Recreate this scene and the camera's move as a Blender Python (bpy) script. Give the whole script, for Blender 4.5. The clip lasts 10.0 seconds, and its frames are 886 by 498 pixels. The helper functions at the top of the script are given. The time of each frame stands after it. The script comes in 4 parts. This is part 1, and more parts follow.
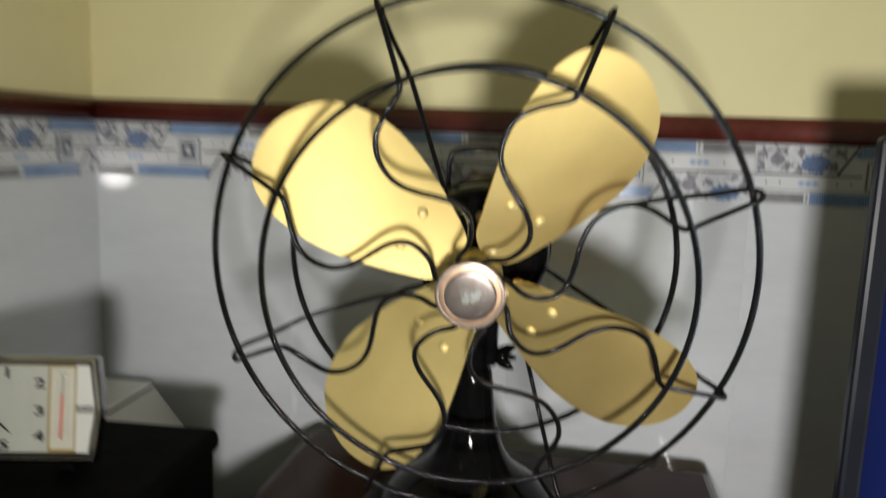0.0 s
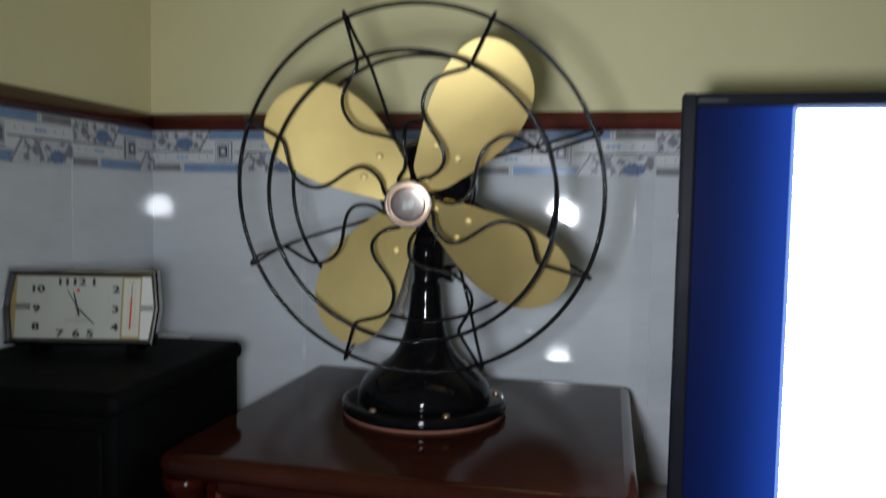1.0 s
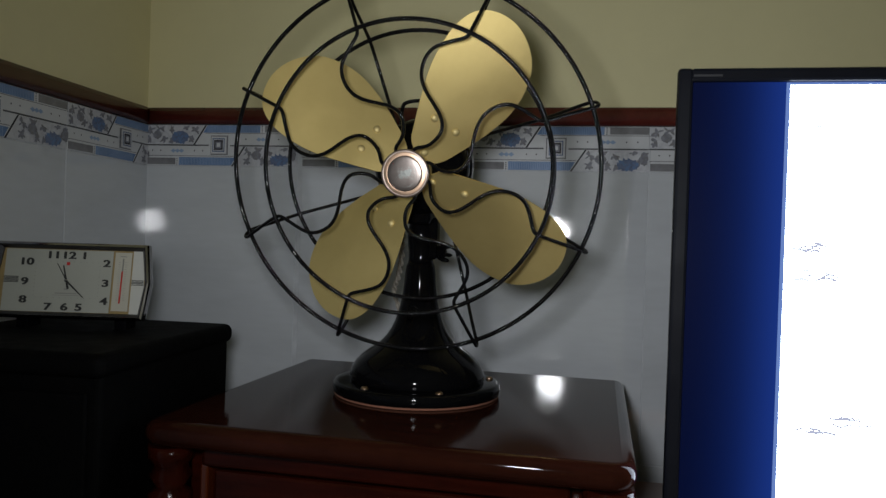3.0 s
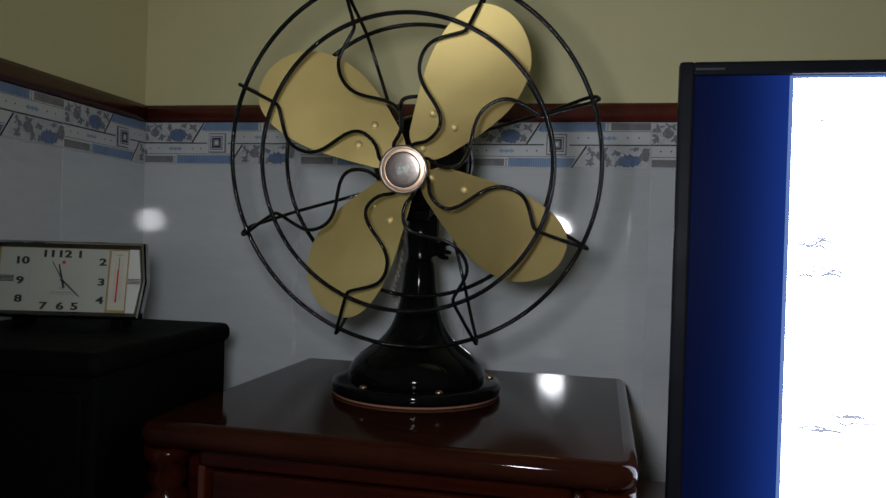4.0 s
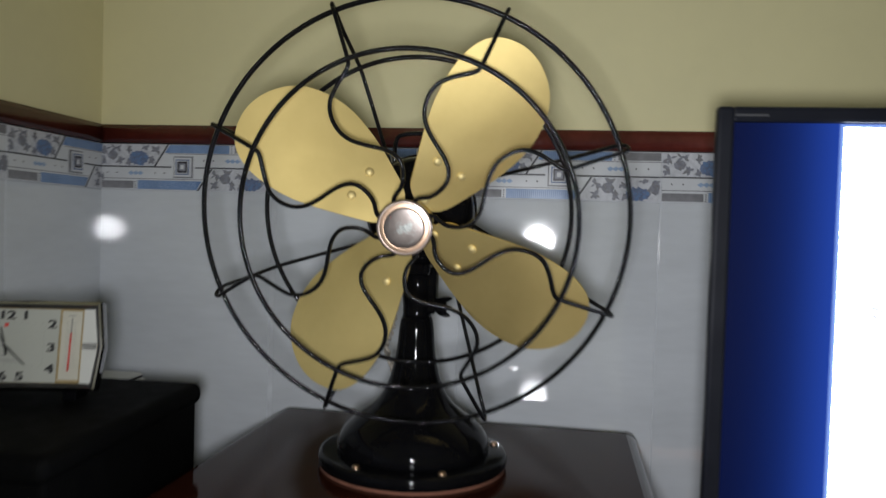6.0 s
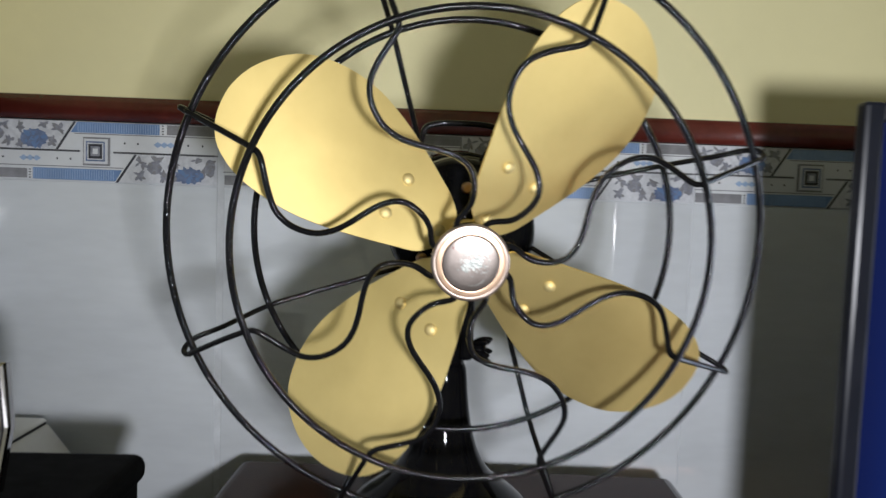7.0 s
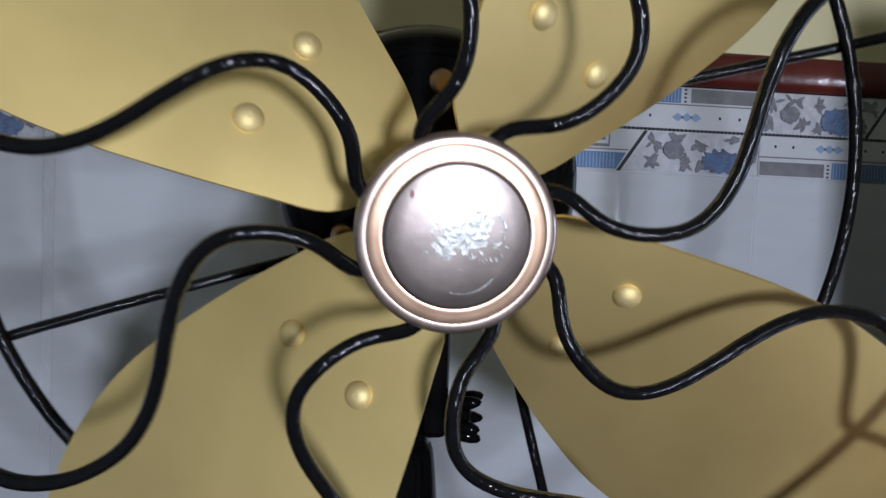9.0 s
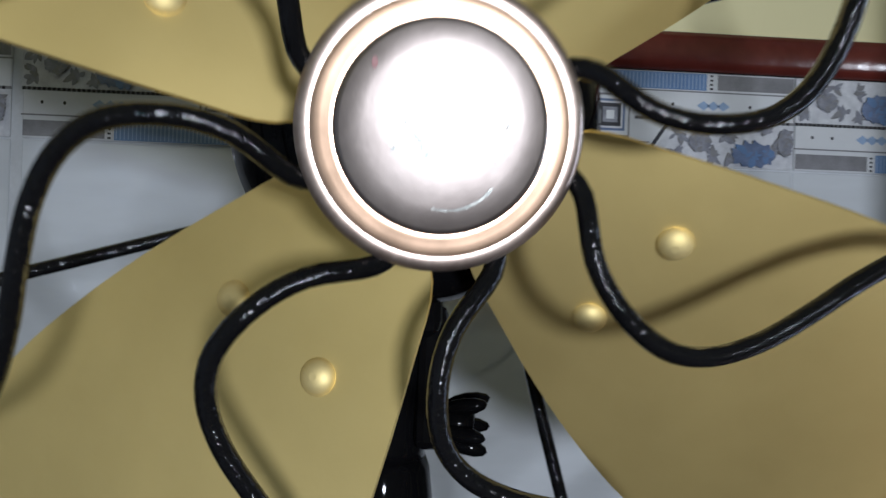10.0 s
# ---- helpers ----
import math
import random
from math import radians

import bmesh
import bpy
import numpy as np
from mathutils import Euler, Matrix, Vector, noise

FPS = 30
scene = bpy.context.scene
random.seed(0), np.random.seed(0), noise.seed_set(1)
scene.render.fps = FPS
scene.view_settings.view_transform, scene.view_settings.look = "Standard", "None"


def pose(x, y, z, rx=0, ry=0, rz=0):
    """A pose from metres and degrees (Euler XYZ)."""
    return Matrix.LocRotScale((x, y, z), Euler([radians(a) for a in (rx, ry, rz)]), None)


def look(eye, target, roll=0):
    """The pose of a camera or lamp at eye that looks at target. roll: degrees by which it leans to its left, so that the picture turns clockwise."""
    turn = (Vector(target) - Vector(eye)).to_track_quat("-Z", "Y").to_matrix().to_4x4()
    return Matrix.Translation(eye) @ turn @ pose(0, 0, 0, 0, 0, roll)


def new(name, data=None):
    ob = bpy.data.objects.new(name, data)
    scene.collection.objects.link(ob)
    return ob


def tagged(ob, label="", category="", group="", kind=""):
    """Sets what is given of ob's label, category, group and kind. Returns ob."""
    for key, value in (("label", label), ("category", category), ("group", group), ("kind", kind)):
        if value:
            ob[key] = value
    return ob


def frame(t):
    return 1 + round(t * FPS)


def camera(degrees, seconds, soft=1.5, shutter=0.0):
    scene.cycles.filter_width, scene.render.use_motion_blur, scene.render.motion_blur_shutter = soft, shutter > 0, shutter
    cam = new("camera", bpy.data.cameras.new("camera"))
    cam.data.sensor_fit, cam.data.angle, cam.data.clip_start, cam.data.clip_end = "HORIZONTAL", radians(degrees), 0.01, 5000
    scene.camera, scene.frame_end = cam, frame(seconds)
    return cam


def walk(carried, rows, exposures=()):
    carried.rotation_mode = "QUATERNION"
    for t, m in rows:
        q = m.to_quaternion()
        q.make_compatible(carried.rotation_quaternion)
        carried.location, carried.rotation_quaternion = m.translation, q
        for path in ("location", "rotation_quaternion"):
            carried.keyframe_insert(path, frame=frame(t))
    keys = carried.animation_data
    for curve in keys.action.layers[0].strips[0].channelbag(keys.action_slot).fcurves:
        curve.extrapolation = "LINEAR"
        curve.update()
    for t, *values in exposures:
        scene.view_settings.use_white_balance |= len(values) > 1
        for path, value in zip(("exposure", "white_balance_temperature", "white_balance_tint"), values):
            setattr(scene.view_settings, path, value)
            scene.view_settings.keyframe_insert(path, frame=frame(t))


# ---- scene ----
cam = camera(62.7, 10.0, soft=1.4, shutter=0.8)
PATH = [
    (0, (-0.2090, -0.8130, 1.2090), (-0.4960, 1.1420, 0.9020), 2.00),
    (0.2, (-0.1892, -0.8468, 1.2020), (-0.5566, 1.1102, 1.0158), 1.28),
    (0.5, (-0.1440, -0.9370, 1.1640), (-0.6030, 1.0040, 1.0160), 2.30),
    (0.7, (-0.1144, -0.9932, 1.1318), (-0.5066, 0.9572, 0.9232), 2.62),
    (1, (-0.0920, -1.0320, 1.1130), (-0.4720, 0.9270, 0.9810), 1.00),
    (1.2, (-0.0896, -1.0474, 1.1002), (-0.4678, 0.9166, 1.0580), 1.26),
    (1.5, (-0.0950, -1.0440, 1.0710), (-0.4320, 0.9190, 0.8810), 1.70),
    (1.8, (-0.0986, -1.0414, 1.0660), (-0.4512, 0.9160, 0.8696), 1.42),
    (2, (-0.0990, -1.0430, 1.0690), (-0.4510, 0.9240, 0.9880), 1.80),
    (2.2, (-0.0996, -1.0428, 1.0744), (-0.4506, 0.9266, 1.0788), 2.10),
    (2.5, (-0.1010, -1.0400, 1.0660), (-0.4080, 0.9350, 1.1350), 3.10),
    (2.7, (-0.0991, -1.0337, 1.0484), (-0.4445, 0.9347, 1.0435), 2.30),
    (3.8, (-0.0937, -1.0305, 1.0421), (-0.4547, 0.9350, 1.0192), 1.60),
    (4, (-0.0948, -1.0232, 1.0425), (-0.4562, 0.9427, 1.0237), 1.70),
    (4.5, (-0.0950, -1.0230, 1.0430), (-0.4590, 0.9440, 1.0310), 1.50),
    (5, (-0.0895, -1.0252, 1.0438), (-0.4613, 0.9387, 1.0622), 1.60),
    (5.2, (-0.0899, -1.0205, 1.0454), (-0.4614, 0.9426, 1.0595), 1.76),
    (6.3, (-0.1976, -0.8897, 1.1313), (-0.3719, 1.1001, 1.0567), 1.54),
    (6.5, (-0.2370, -0.8500, 1.1370), (-0.3350, 1.1460, 1.0570), 1.40),
    (7, (-0.2810, -0.7790, 1.1450), (-0.2420, 1.2160, 1.0090), 2.10),
    (7.5, (-0.3010, -0.7030, 1.1530), (-0.2510, 1.2940, 1.0570), 2.40),
    (7.7, (-0.2980, -0.6632, 1.1574), (-0.2846, 1.3348, 1.0774), 2.20),
    (8, (-0.2870, -0.6210, 1.1580), (-0.2130, 1.3740, 1.0440), 2.10),
    (8.3, (-0.2840, -0.5824, 1.1490), (-0.1460, 1.4070, 1.0002), 2.44),
    (8.5, (-0.2800, -0.5580, 1.1380), (-0.1550, 1.4300, 0.9650), 1.20),
    (9, (-0.2730, -0.5240, 1.1140), (-0.1090, 1.4670, 1.0140), 2.50),
    (9.5, (-0.2640, -0.5020, 1.1010), (-0.1030, 1.4900, 1.0500), 1.80),
    (10, (-0.2630, -0.4760, 1.0900), (-0.1350, 1.5200, 1.0900), 2.00),
]
EXPOSURES = [(0, 0.76, 6450, 10), (0.5, 0.40, 6150, 10), (1, 0.10, 5650, 10), (1.5, -0.53, 5780, 10), (2.7, -0.66, 5950, 10), (5.2, -0.86, 5800, 10), (6.3, 0.55, 5950, 12), (7, 0.78, 5900, 12), (8, 0.54, 5200, 19), (8.5, 0.36, 5250, 20), (9, 0.28, 5400, 17), (10, 0.32, 5500, 11)]
walk(cam, [(t, look(eye, target, roll)) for t, eye, target, roll in PATH], EXPOSURES)

# ---- light: one small bright lamp in front of the shelf, and the lit screen ----
world = bpy.data.worlds.new("world")
world.use_nodes = True
world.node_tree.nodes["Background"].inputs[0].default_value = (0.5, 0.55, 0.7, 1)
world.node_tree.nodes["Background"].inputs[1].default_value = 0.02
scene.world = world
lamp_data = bpy.data.lights.new("torch_lamp", "SPOT")
lamp_data.energy = 16
lamp_data.color = (1.0, 0.97, 0.92)
lamp_data.shadow_soft_size = 0.033
lamp_data.spot_size = radians(125)
lamp_data.spot_blend = 1.0
lamp = new("torch_lamp", lamp_data)
lamp.matrix_world = look((-0.152, -0.975, 1.082), (-0.12, -0.1, 1.14))


# ---- materials ----
def mat(name, color, rough=0.5, metal=0.0, vary=0.15, scale=30.0, bump=0.0, bump_scale=120.0, coat=0.0, spread=None, stretch=(1, 1, 1), spec=0.5):
    m = bpy.data.materials.new(name)
    m.use_nodes = True
    nt = m.node_tree
    bsdf = nt.nodes["Principled BSDF"]
    tc = nt.nodes.new("ShaderNodeTexCoord")
    mp = nt.nodes.new("ShaderNodeMapping")
    mp.inputs["Scale"].default_value = stretch
    nt.links.new(tc.outputs["Object"], mp.inputs[0])
    big = nt.nodes.new("ShaderNodeTexNoise")
    big.inputs["Scale"].default_value = scale
    big.inputs["Detail"].default_value = 6
    nt.links.new(mp.outputs[0], big.inputs[0])
    fine = nt.nodes.new("ShaderNodeTexNoise")
    fine.inputs["Scale"].default_value = scale * 9
    fine.inputs["Detail"].default_value = 4
    nt.links.new(mp.outputs[0], fine.inputs[0])
    add = nt.nodes.new("ShaderNodeMath")
    add.operation = "MULTIPLY_ADD"
    add.inputs[1].default_value = 0.35
    nt.links.new(fine.outputs[0], add.inputs[0])
    nt.links.new(big.outputs[0], add.inputs[2])
    ramp = nt.nodes.new("ShaderNodeValToRGB")
    ramp.color_ramp.elements[0].position, ramp.color_ramp.elements[1].position = 0.35, 0.95
    low = spread or [c * (1 - vary) for c in color]
    ramp.color_ramp.elements[0].color = (*low, 1)
    ramp.color_ramp.elements[1].color = (*[min(1, c * (1 + vary * 0.6)) for c in color], 1)
    nt.links.new(add.outputs[0], ramp.inputs[0])
    nt.links.new(ramp.outputs[0], bsdf.inputs["Base Color"])
    rr = nt.nodes.new("ShaderNodeMapRange")
    rr.inputs[3].default_value, rr.inputs[4].default_value = max(0.02, rough * 0.8), min(1, rough * 1.25)
    nt.links.new(big.outputs[0], rr.inputs[0])
    nt.links.new(rr.outputs[0], bsdf.inputs["Roughness"])
    bsdf.inputs["Metallic"].default_value = metal
    bsdf.inputs["Coat Weight"].default_value = coat
    bsdf.inputs["Coat Roughness"].default_value = 0.06
    bsdf.inputs["Specular IOR Level"].default_value = spec
    if bump:
        bn = nt.nodes.new("ShaderNodeTexNoise")
        bn.inputs["Scale"].default_value = bump_scale
        bn.inputs["Detail"].default_value = 5
        nt.links.new(mp.outputs[0], bn.inputs[0])
        bp = nt.nodes.new("ShaderNodeBump")
        bp.inputs["Strength"].default_value = bump
        bp.inputs["Distance"].default_value = 0.002
        nt.links.new(bn.outputs[0], bp.inputs["Height"])
        nt.links.new(bp.outputs[0], bsdf.inputs["Normal"])
    return m


def glow(name, color, strength, rough=0.25):
    m = bpy.data.materials.new(name)
    m.use_nodes = True
    b = m.node_tree.nodes["Principled BSDF"]
    b.inputs["Base Color"].default_value = (0.01, 0.01, 0.012, 1)
    b.inputs["Roughness"].default_value = rough
    b.inputs["Emission Color"].default_value = (*color, 1)
    b.inputs["Emission Strength"].default_value = strength
    return m


PAINT = mat("cream_wall_paint", (0.70, 0.645, 0.37), 0.6, vary=0.05, scale=5, bump=0.12, bump_scale=90)
CEIL = mat("ceiling_paint", (0.75, 0.74, 0.68), 0.8, vary=0.05, scale=3)
# wide horizontal tone bands in the colour imitate cloudy reflections on the glaze
TILE = mat("white_glazed_tile", (0.605, 0.630, 0.662), 0.045, vary=0.14, scale=3, bump=0.020, bump_scale=10, stretch=(1, 1, 4), spec=0.9)
TILE.node_tree.nodes["Principled BSDF"].inputs["IOR"].default_value = 1.65
GROUT = mat("grout", (0.55, 0.57, 0.60), 0.85, vary=0.2, scale=40)
PRINT_WHITE = mat("border_white", (0.60, 0.615, 0.64), 0.16, vary=0.08, scale=20)
PRINT_BLUE = mat("border_blue", (0.15, 0.235, 0.42), 0.16, vary=0.25, scale=30)
PRINT_LIGHT_BLUE = mat("border_light_blue", (0.30, 0.40, 0.58), 0.16, vary=0.2, scale=30)
PRINT_GREY = mat("border_grey", (0.22, 0.22, 0.235), 0.16, vary=0.3, scale=90)
PRINT_SLATE = mat("border_slate_blue", (0.15, 0.19, 0.30), 0.16, vary=0.4, scale=160, spread=(0.085, 0.11, 0.19))
PRINT_LEAF = mat("border_leaf_grey", (0.24, 0.245, 0.28), 0.16, vary=0.4, scale=220, spread=(0.13, 0.135, 0.165))
PRINT_PALE = mat("border_pale_grey", (0.56, 0.57, 0.60), 0.16, vary=0.25, scale=160, spread=(0.42, 0.43, 0.47))
PRINT_DARK = mat("border_dark", (0.05, 0.05, 0.06), 0.2, vary=0.3, scale=40)
MAROON = mat("maroon_glazed_trim", (0.11, 0.022, 0.016), 0.22, vary=0.4, scale=14, bump=0.25, bump_scale=60)
FLOOR = mat("floor_tile", (0.35, 0.30, 0.26), 0.35, vary=0.2, scale=6)
ENAMEL = mat("black_enamel", (0.003, 0.003, 0.0035), 0.05, vary=0.3, scale=30, spec=0.10, bump=0.02, bump_scale=60)
WIRE = mat("black_wire_enamel", (0.004, 0.004, 0.0045), 0.06, vary=0.3, scale=60, spec=0.18, bump=0.32, bump_scale=420)
BRASS = mat("satin_brass_paint", (0.775, 0.615, 0.248), 0.465, metal=0.88, vary=0.07, scale=14, bump=0.014, bump_scale=900, spread=(0.73, 0.565, 0.215))
RIVET = mat("brass_rivet", (0.70, 0.575, 0.265), 0.62, metal=0.80, vary=0.10, scale=120)
BRASS_SCREW = mat("brass_screw", (0.60, 0.42, 0.29), 0.3, metal=1.0, vary=0.25, scale=120)
BADGE = mat("worn_badge_metal", (0.225, 0.195, 0.178), 0.30, metal=0.88, vary=0.2, scale=60, bump=0.015, bump_scale=260, spread=(0.18, 0.152, 0.138))
BADGE_RIM = mat("copper_badge_rim", (0.43, 0.355, 0.305), 0.33, metal=0.86, vary=0.2, scale=90, spread=(0.20, 0.145, 0.12))
COPPER = mat("copper_ring_metal", (0.66, 0.45, 0.31), 0.30, metal=0.92, vary=0.15, scale=120)
BADGE_WORN = mat("rubbed_silver_patch", (0.225, 0.222, 0.205), 0.38, metal=0.78, vary=0.3, scale=330, bump=0.12, bump_scale=700, spread=(0.19, 0.205, 0.195))
FELT = mat("tan_felt", (0.24, 0.10, 0.06), 0.95, vary=0.25, scale=150, bump=0.4, bump_scale=600)
CORD = mat("braided_cord", (0.42, 0.38, 0.32), 0.9, vary=0.6, scale=300, bump=0.5, bump_scale=900)
WOOD = mat("dark_varnished_wood", (0.023, 0.0034, 0.0015), 0.12, vary=0.6, scale=12, coat=0.06, spec=0.15, stretch=(1, 8, 8), bump=0.12, bump_scale=60)
WOOD_TOP = mat("dark_varnished_top", (0.023, 0.0062, 0.0034), 0.06, vary=0.5, scale=10, spec=0.12, stretch=(1, 9, 1), bump=0.020, bump_scale=60)
WOOD_LIGHT = mat("orange_brown_wood", (0.070, 0.0135, 0.0035), 0.18, vary=0.4, scale=20, coat=0.3, stretch=(1, 1, 0.2))
LEDGE = mat("brown_ledge_wood", (0.16, 0.07, 0.04), 0.3, vary=0.3, scale=10, coat=0.3, stretch=(1, 8, 1))
VINYL = mat("black_vinyl", (0.0022, 0.0022, 0.0022), 0.6, vary=0.3, scale=50, bump=0.2, bump_scale=450, spec=0.03)
BEZEL = mat("tv_bezel_plastic", (0.008, 0.009, 0.014), 0.32, vary=0.15, scale=30, spec=0.2)
TV_BACK = mat("tv_back_plastic", (0.012, 0.012, 0.013), 0.5, vary=0.2, scale=40, bump=0.1, bump_scale=400)
SCREEN_BLUE = glow("lit_blue_screen", (0.008, 0.020, 0.16), 1.15)
nt = SCREEN_BLUE.node_tree
tc, sep, mr, rp = (nt.nodes.new(k) for k in ("ShaderNodeTexCoord", "ShaderNodeSeparateXYZ", "ShaderNodeMapRange", "ShaderNodeValToRGB"))
nt.links.new(tc.outputs["Object"], sep.inputs[0])
nt.links.new(sep.outputs[0], mr.inputs[0])
mr.inputs[1].default_value, mr.inputs[2].default_value = -0.365, -0.270
# blue band of the screen; its bright end also carries the picture's bloom
rp.color_ramp.elements[0].color, rp.color_ramp.elements[1].color = (0.0006, 0.0024, 0.020, 1), (0.018, 0.055, 0.33, 1)
rp.color_ramp.interpolation = "B_SPLINE"
mid = rp.color_ramp.elements.new(0.55)
mid.color = (0.0018, 0.0080, 0.060, 1)
nt.links.new(mr.outputs[0], rp.inputs[0])
nt.links.new(rp.outputs[0], nt.nodes["Principled BSDF"].inputs["Emission Color"])
nt.nodes["Principled BSDF"].inputs["Specular IOR Level"].default_value = 0.1
nt.nodes["Principled BSDF"].inputs["Base Color"].default_value = (0.003, 0.003, 0.005, 1)
SCREEN_WHITE = glow("lit_white_screen", (0.84, 0.91, 1.0), 16.0)
# pale blue emission that imitates the bloom round the white picture
SCREEN_BLOOM = glow("painted_pale_blue_bloom", (0.30, 0.46, 1.0), 0.75)
SCREEN_MARK = glow("lit_grey_screen_mark", (0.72, 0.72, 0.86), 1.1)
CHROME = mat("clock_chrome", (0.40, 0.39, 0.40), 0.10, metal=1.0, vary=0.15, scale=60)
CLOCK_CASE = mat("clock_dark_case", (0.014, 0.012, 0.012), 0.3, vary=0.2, scale=50)
DIAL = mat("clock_dial", (0.38, 0.385, 0.335), 0.45, vary=0.05, scale=30)
DIAL_WHITE = mat("clock_white_panel", (0.52, 0.52, 0.475), 0.45, vary=0.04, scale=30)
GOLD = mat("clock_gold_border", (0.30, 0.22, 0.09), 0.5, metal=0.0, vary=0.15, scale=60)
GAUGE = mat("thermometer_plate", (0.47, 0.45, 0.37), 0.5, vary=0.06, scale=40)
INK = mat("black_ink", (0.02, 0.02, 0.02), 0.5, vary=0.1, scale=80)
INK_GREY = mat("grey_ink", (0.28, 0.28, 0.26), 0.6, vary=0.1, scale=80)
RED = mat("red_ink", (0.55, 0.03, 0.025), 0.4, vary=0.1, scale=80)
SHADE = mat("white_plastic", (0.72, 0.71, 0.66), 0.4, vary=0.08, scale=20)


# ---- building helpers ----
def link_mesh(name, bm, material, parent=None, label="", smooth=False):
    me = bpy.data.meshes.new(name)
    bm.normal_update()
    bm.to_mesh(me)
    bm.free()
    mats = material if isinstance(material, (list, tuple)) else [material]
    for m in mats:
        me.materials.append(m)
    if smooth:
        me.polygons.foreach_set("use_smooth", [True] * len(me.polygons))
    ob = new(name, me)
    if parent is not None:
        ob.parent = parent
    if label:
        ob["label"] = label
    return ob


def part(name, bm, material, parent, label="", smooth=False):
    return link_mesh(name, bm, material, parent, label, smooth)


def thing(name, label, category, at=(0, 0, 0, 0), group="", kind=""):
    e = new(name)
    e.empty_display_size = 0.05
    e.matrix_world = pose(at[0], at[1], at[2], 0, 0, at[3])
    return tagged(e, label, category, group, kind)


def box(bm, lo, hi, bevel=0.0, segments=2, mi=0):
    g = bmesh.ops.create_cube(bm, size=1.0)
    vs = g["verts"]
    for v in vs:
        v.co = Vector([(lo[i] + hi[i]) / 2 + v.co[i] * (hi[i] - lo[i]) for i in range(3)])
    fs = {f for v in vs for f in v.link_faces}
    for f in fs:
        f.material_index = mi
    if bevel:
        es = list({e for v in vs for e in v.link_edges})
        r = bmesh.ops.bevel(bm, geom=es, offset=bevel, segments=segments, affect="EDGES", profile=0.5)
        for f in r["faces"]:
            f.material_index = mi
    return bm


def new_box(lo, hi, bevel=0.0, segments=2):
    return box(bmesh.new(), lo, hi, bevel, segments)


def lathe(bm, profile, steps=48, centre=(0, 0, 0), cap=True, mi=0, m=None):
    """A turned body from (radius, height) pairs."""
    rings = []
    for r, z in profile:
        ring = []
        for k in range(steps):
            a = 2 * math.pi * k / steps
            co = Vector((centre[0] + r * math.cos(a), centre[1] + r * math.sin(a), centre[2] + z))
            ring.append(bm.verts.new(m @ co if m else co))
        rings.append(ring)
    for a, b in zip(rings, rings[1:]):
        for k in range(steps):
            f = bm.faces.new((a[k], a[(k + 1) % steps], b[(k + 1) % steps], b[k]))
            f.material_index, f.smooth = mi, True
    if cap:
        for ring, flip in ((rings[0], True), (rings[-1], False)):
            f = bm.faces.new(list(reversed(ring)) if flip else ring)
            f.material_index = mi
    return bm


def smooth_points(pts, per=6):
    """A Catmull-Rom line through the points."""
    pts = [Vector(p) for p in pts]
    out = []
    for i in range(len(pts) - 1):
        p0, p1, p2, p3 = pts[max(0, i - 1)], pts[i], pts[i + 1], pts[min(len(pts) - 1, i + 2)]
        for k in range(per):
            t = k / per
            out.append(0.5 * ((2 * p1) + (p2 - p0) * t + (2 * p0 - 5 * p1 + 4 * p2 - p3) * t * t + (3 * p1 - p0 - 3 * p2 + p3) * t ** 3))
    out.append(pts[-1])
    return out


def tube(bm, pts, radius, sides=10, closed=False, m=None):
    pts = [Vector(p) for p in pts]
    n = len(pts)
    rings, prev = [], None
    for i, p in enumerate(pts):
        if closed:
            d = pts[(i + 1) % n] - pts[i - 1]
        else:
            d = pts[min(n - 1, i + 1)] - pts[max(0, i - 1)]
        d.normalize()
        if prev is None:
            side = d.orthogonal().normalized()
        else:
            side = (prev - d * prev.dot(d)).normalized()
        prev = side
        up = d.cross(side)
        ring = []
        for k in range(sides):
            a = 2 * math.pi * k / sides
            co = p + radius * (math.cos(a) * side + math.sin(a) * up)
            ring.append(bm.verts.new(m @ co if m else co))
        rings.append(ring)
    pairs = list(zip(rings, rings[1:])) + ([(rings[-1], rings[0])] if closed else [])
    for a, b in pairs:
        shift = 0
        if closed and a is rings[-1]:
            shift = min(range(sides), key=lambda s: (a[0].co - b[s].co).length)
        for k in range(sides):
            f = bm.faces.new((a[k], a[(k + 1) % sides], b[(k + 1 + shift) % sides], b[(k + shift) % sides]))
            f.smooth = True
    if not closed:
        bm.faces.new(list(reversed(rings[0])))
        bm.faces.new(rings[-1])
    return bm


def flat(bm, pts, mi=0):
    f = bm.faces.new([bm.verts.new(p) for p in pts])
    f.material_index = mi
    return f


def letters(name, body, size, material, parent, at, label=""):
    """Flat writing as a thin mesh, facing -y."""
    cu = bpy.data.curves.new(name, "FONT")
    cu.body, cu.size, cu.align_x, cu.align_y, cu.extrude = body, size, "CENTER", "CENTER", 0.00015
    cu.offset = 0.022 * size
    tmp = bpy.data.objects.new(name, cu)
    me = bpy.data.meshes.new_from_object(tmp)
    bpy.data.objects.remove(tmp)
    bm = bmesh.new()
    for shift in (-0.020, 0.020):  # two strokes side by side make the type bold
        me.transform(Matrix.Translation((shift * size * (1 if shift < 0 else 2), 0, 0.00005)))
        bm.from_mesh(me)
    bpy.data.meshes.remove(me)
    bmesh.ops.transform(bm, matrix=pose(*at, 90, 0, 0) @ Matrix.Diagonal((1.45, 1, 1, 1)), verts=bm.verts)
    return part(name, bm, material, parent, label)


# ---- the room ----
LEFT, RIGHT, FRONT, TOP = -0.757, 2.6, -3.2, 2.75
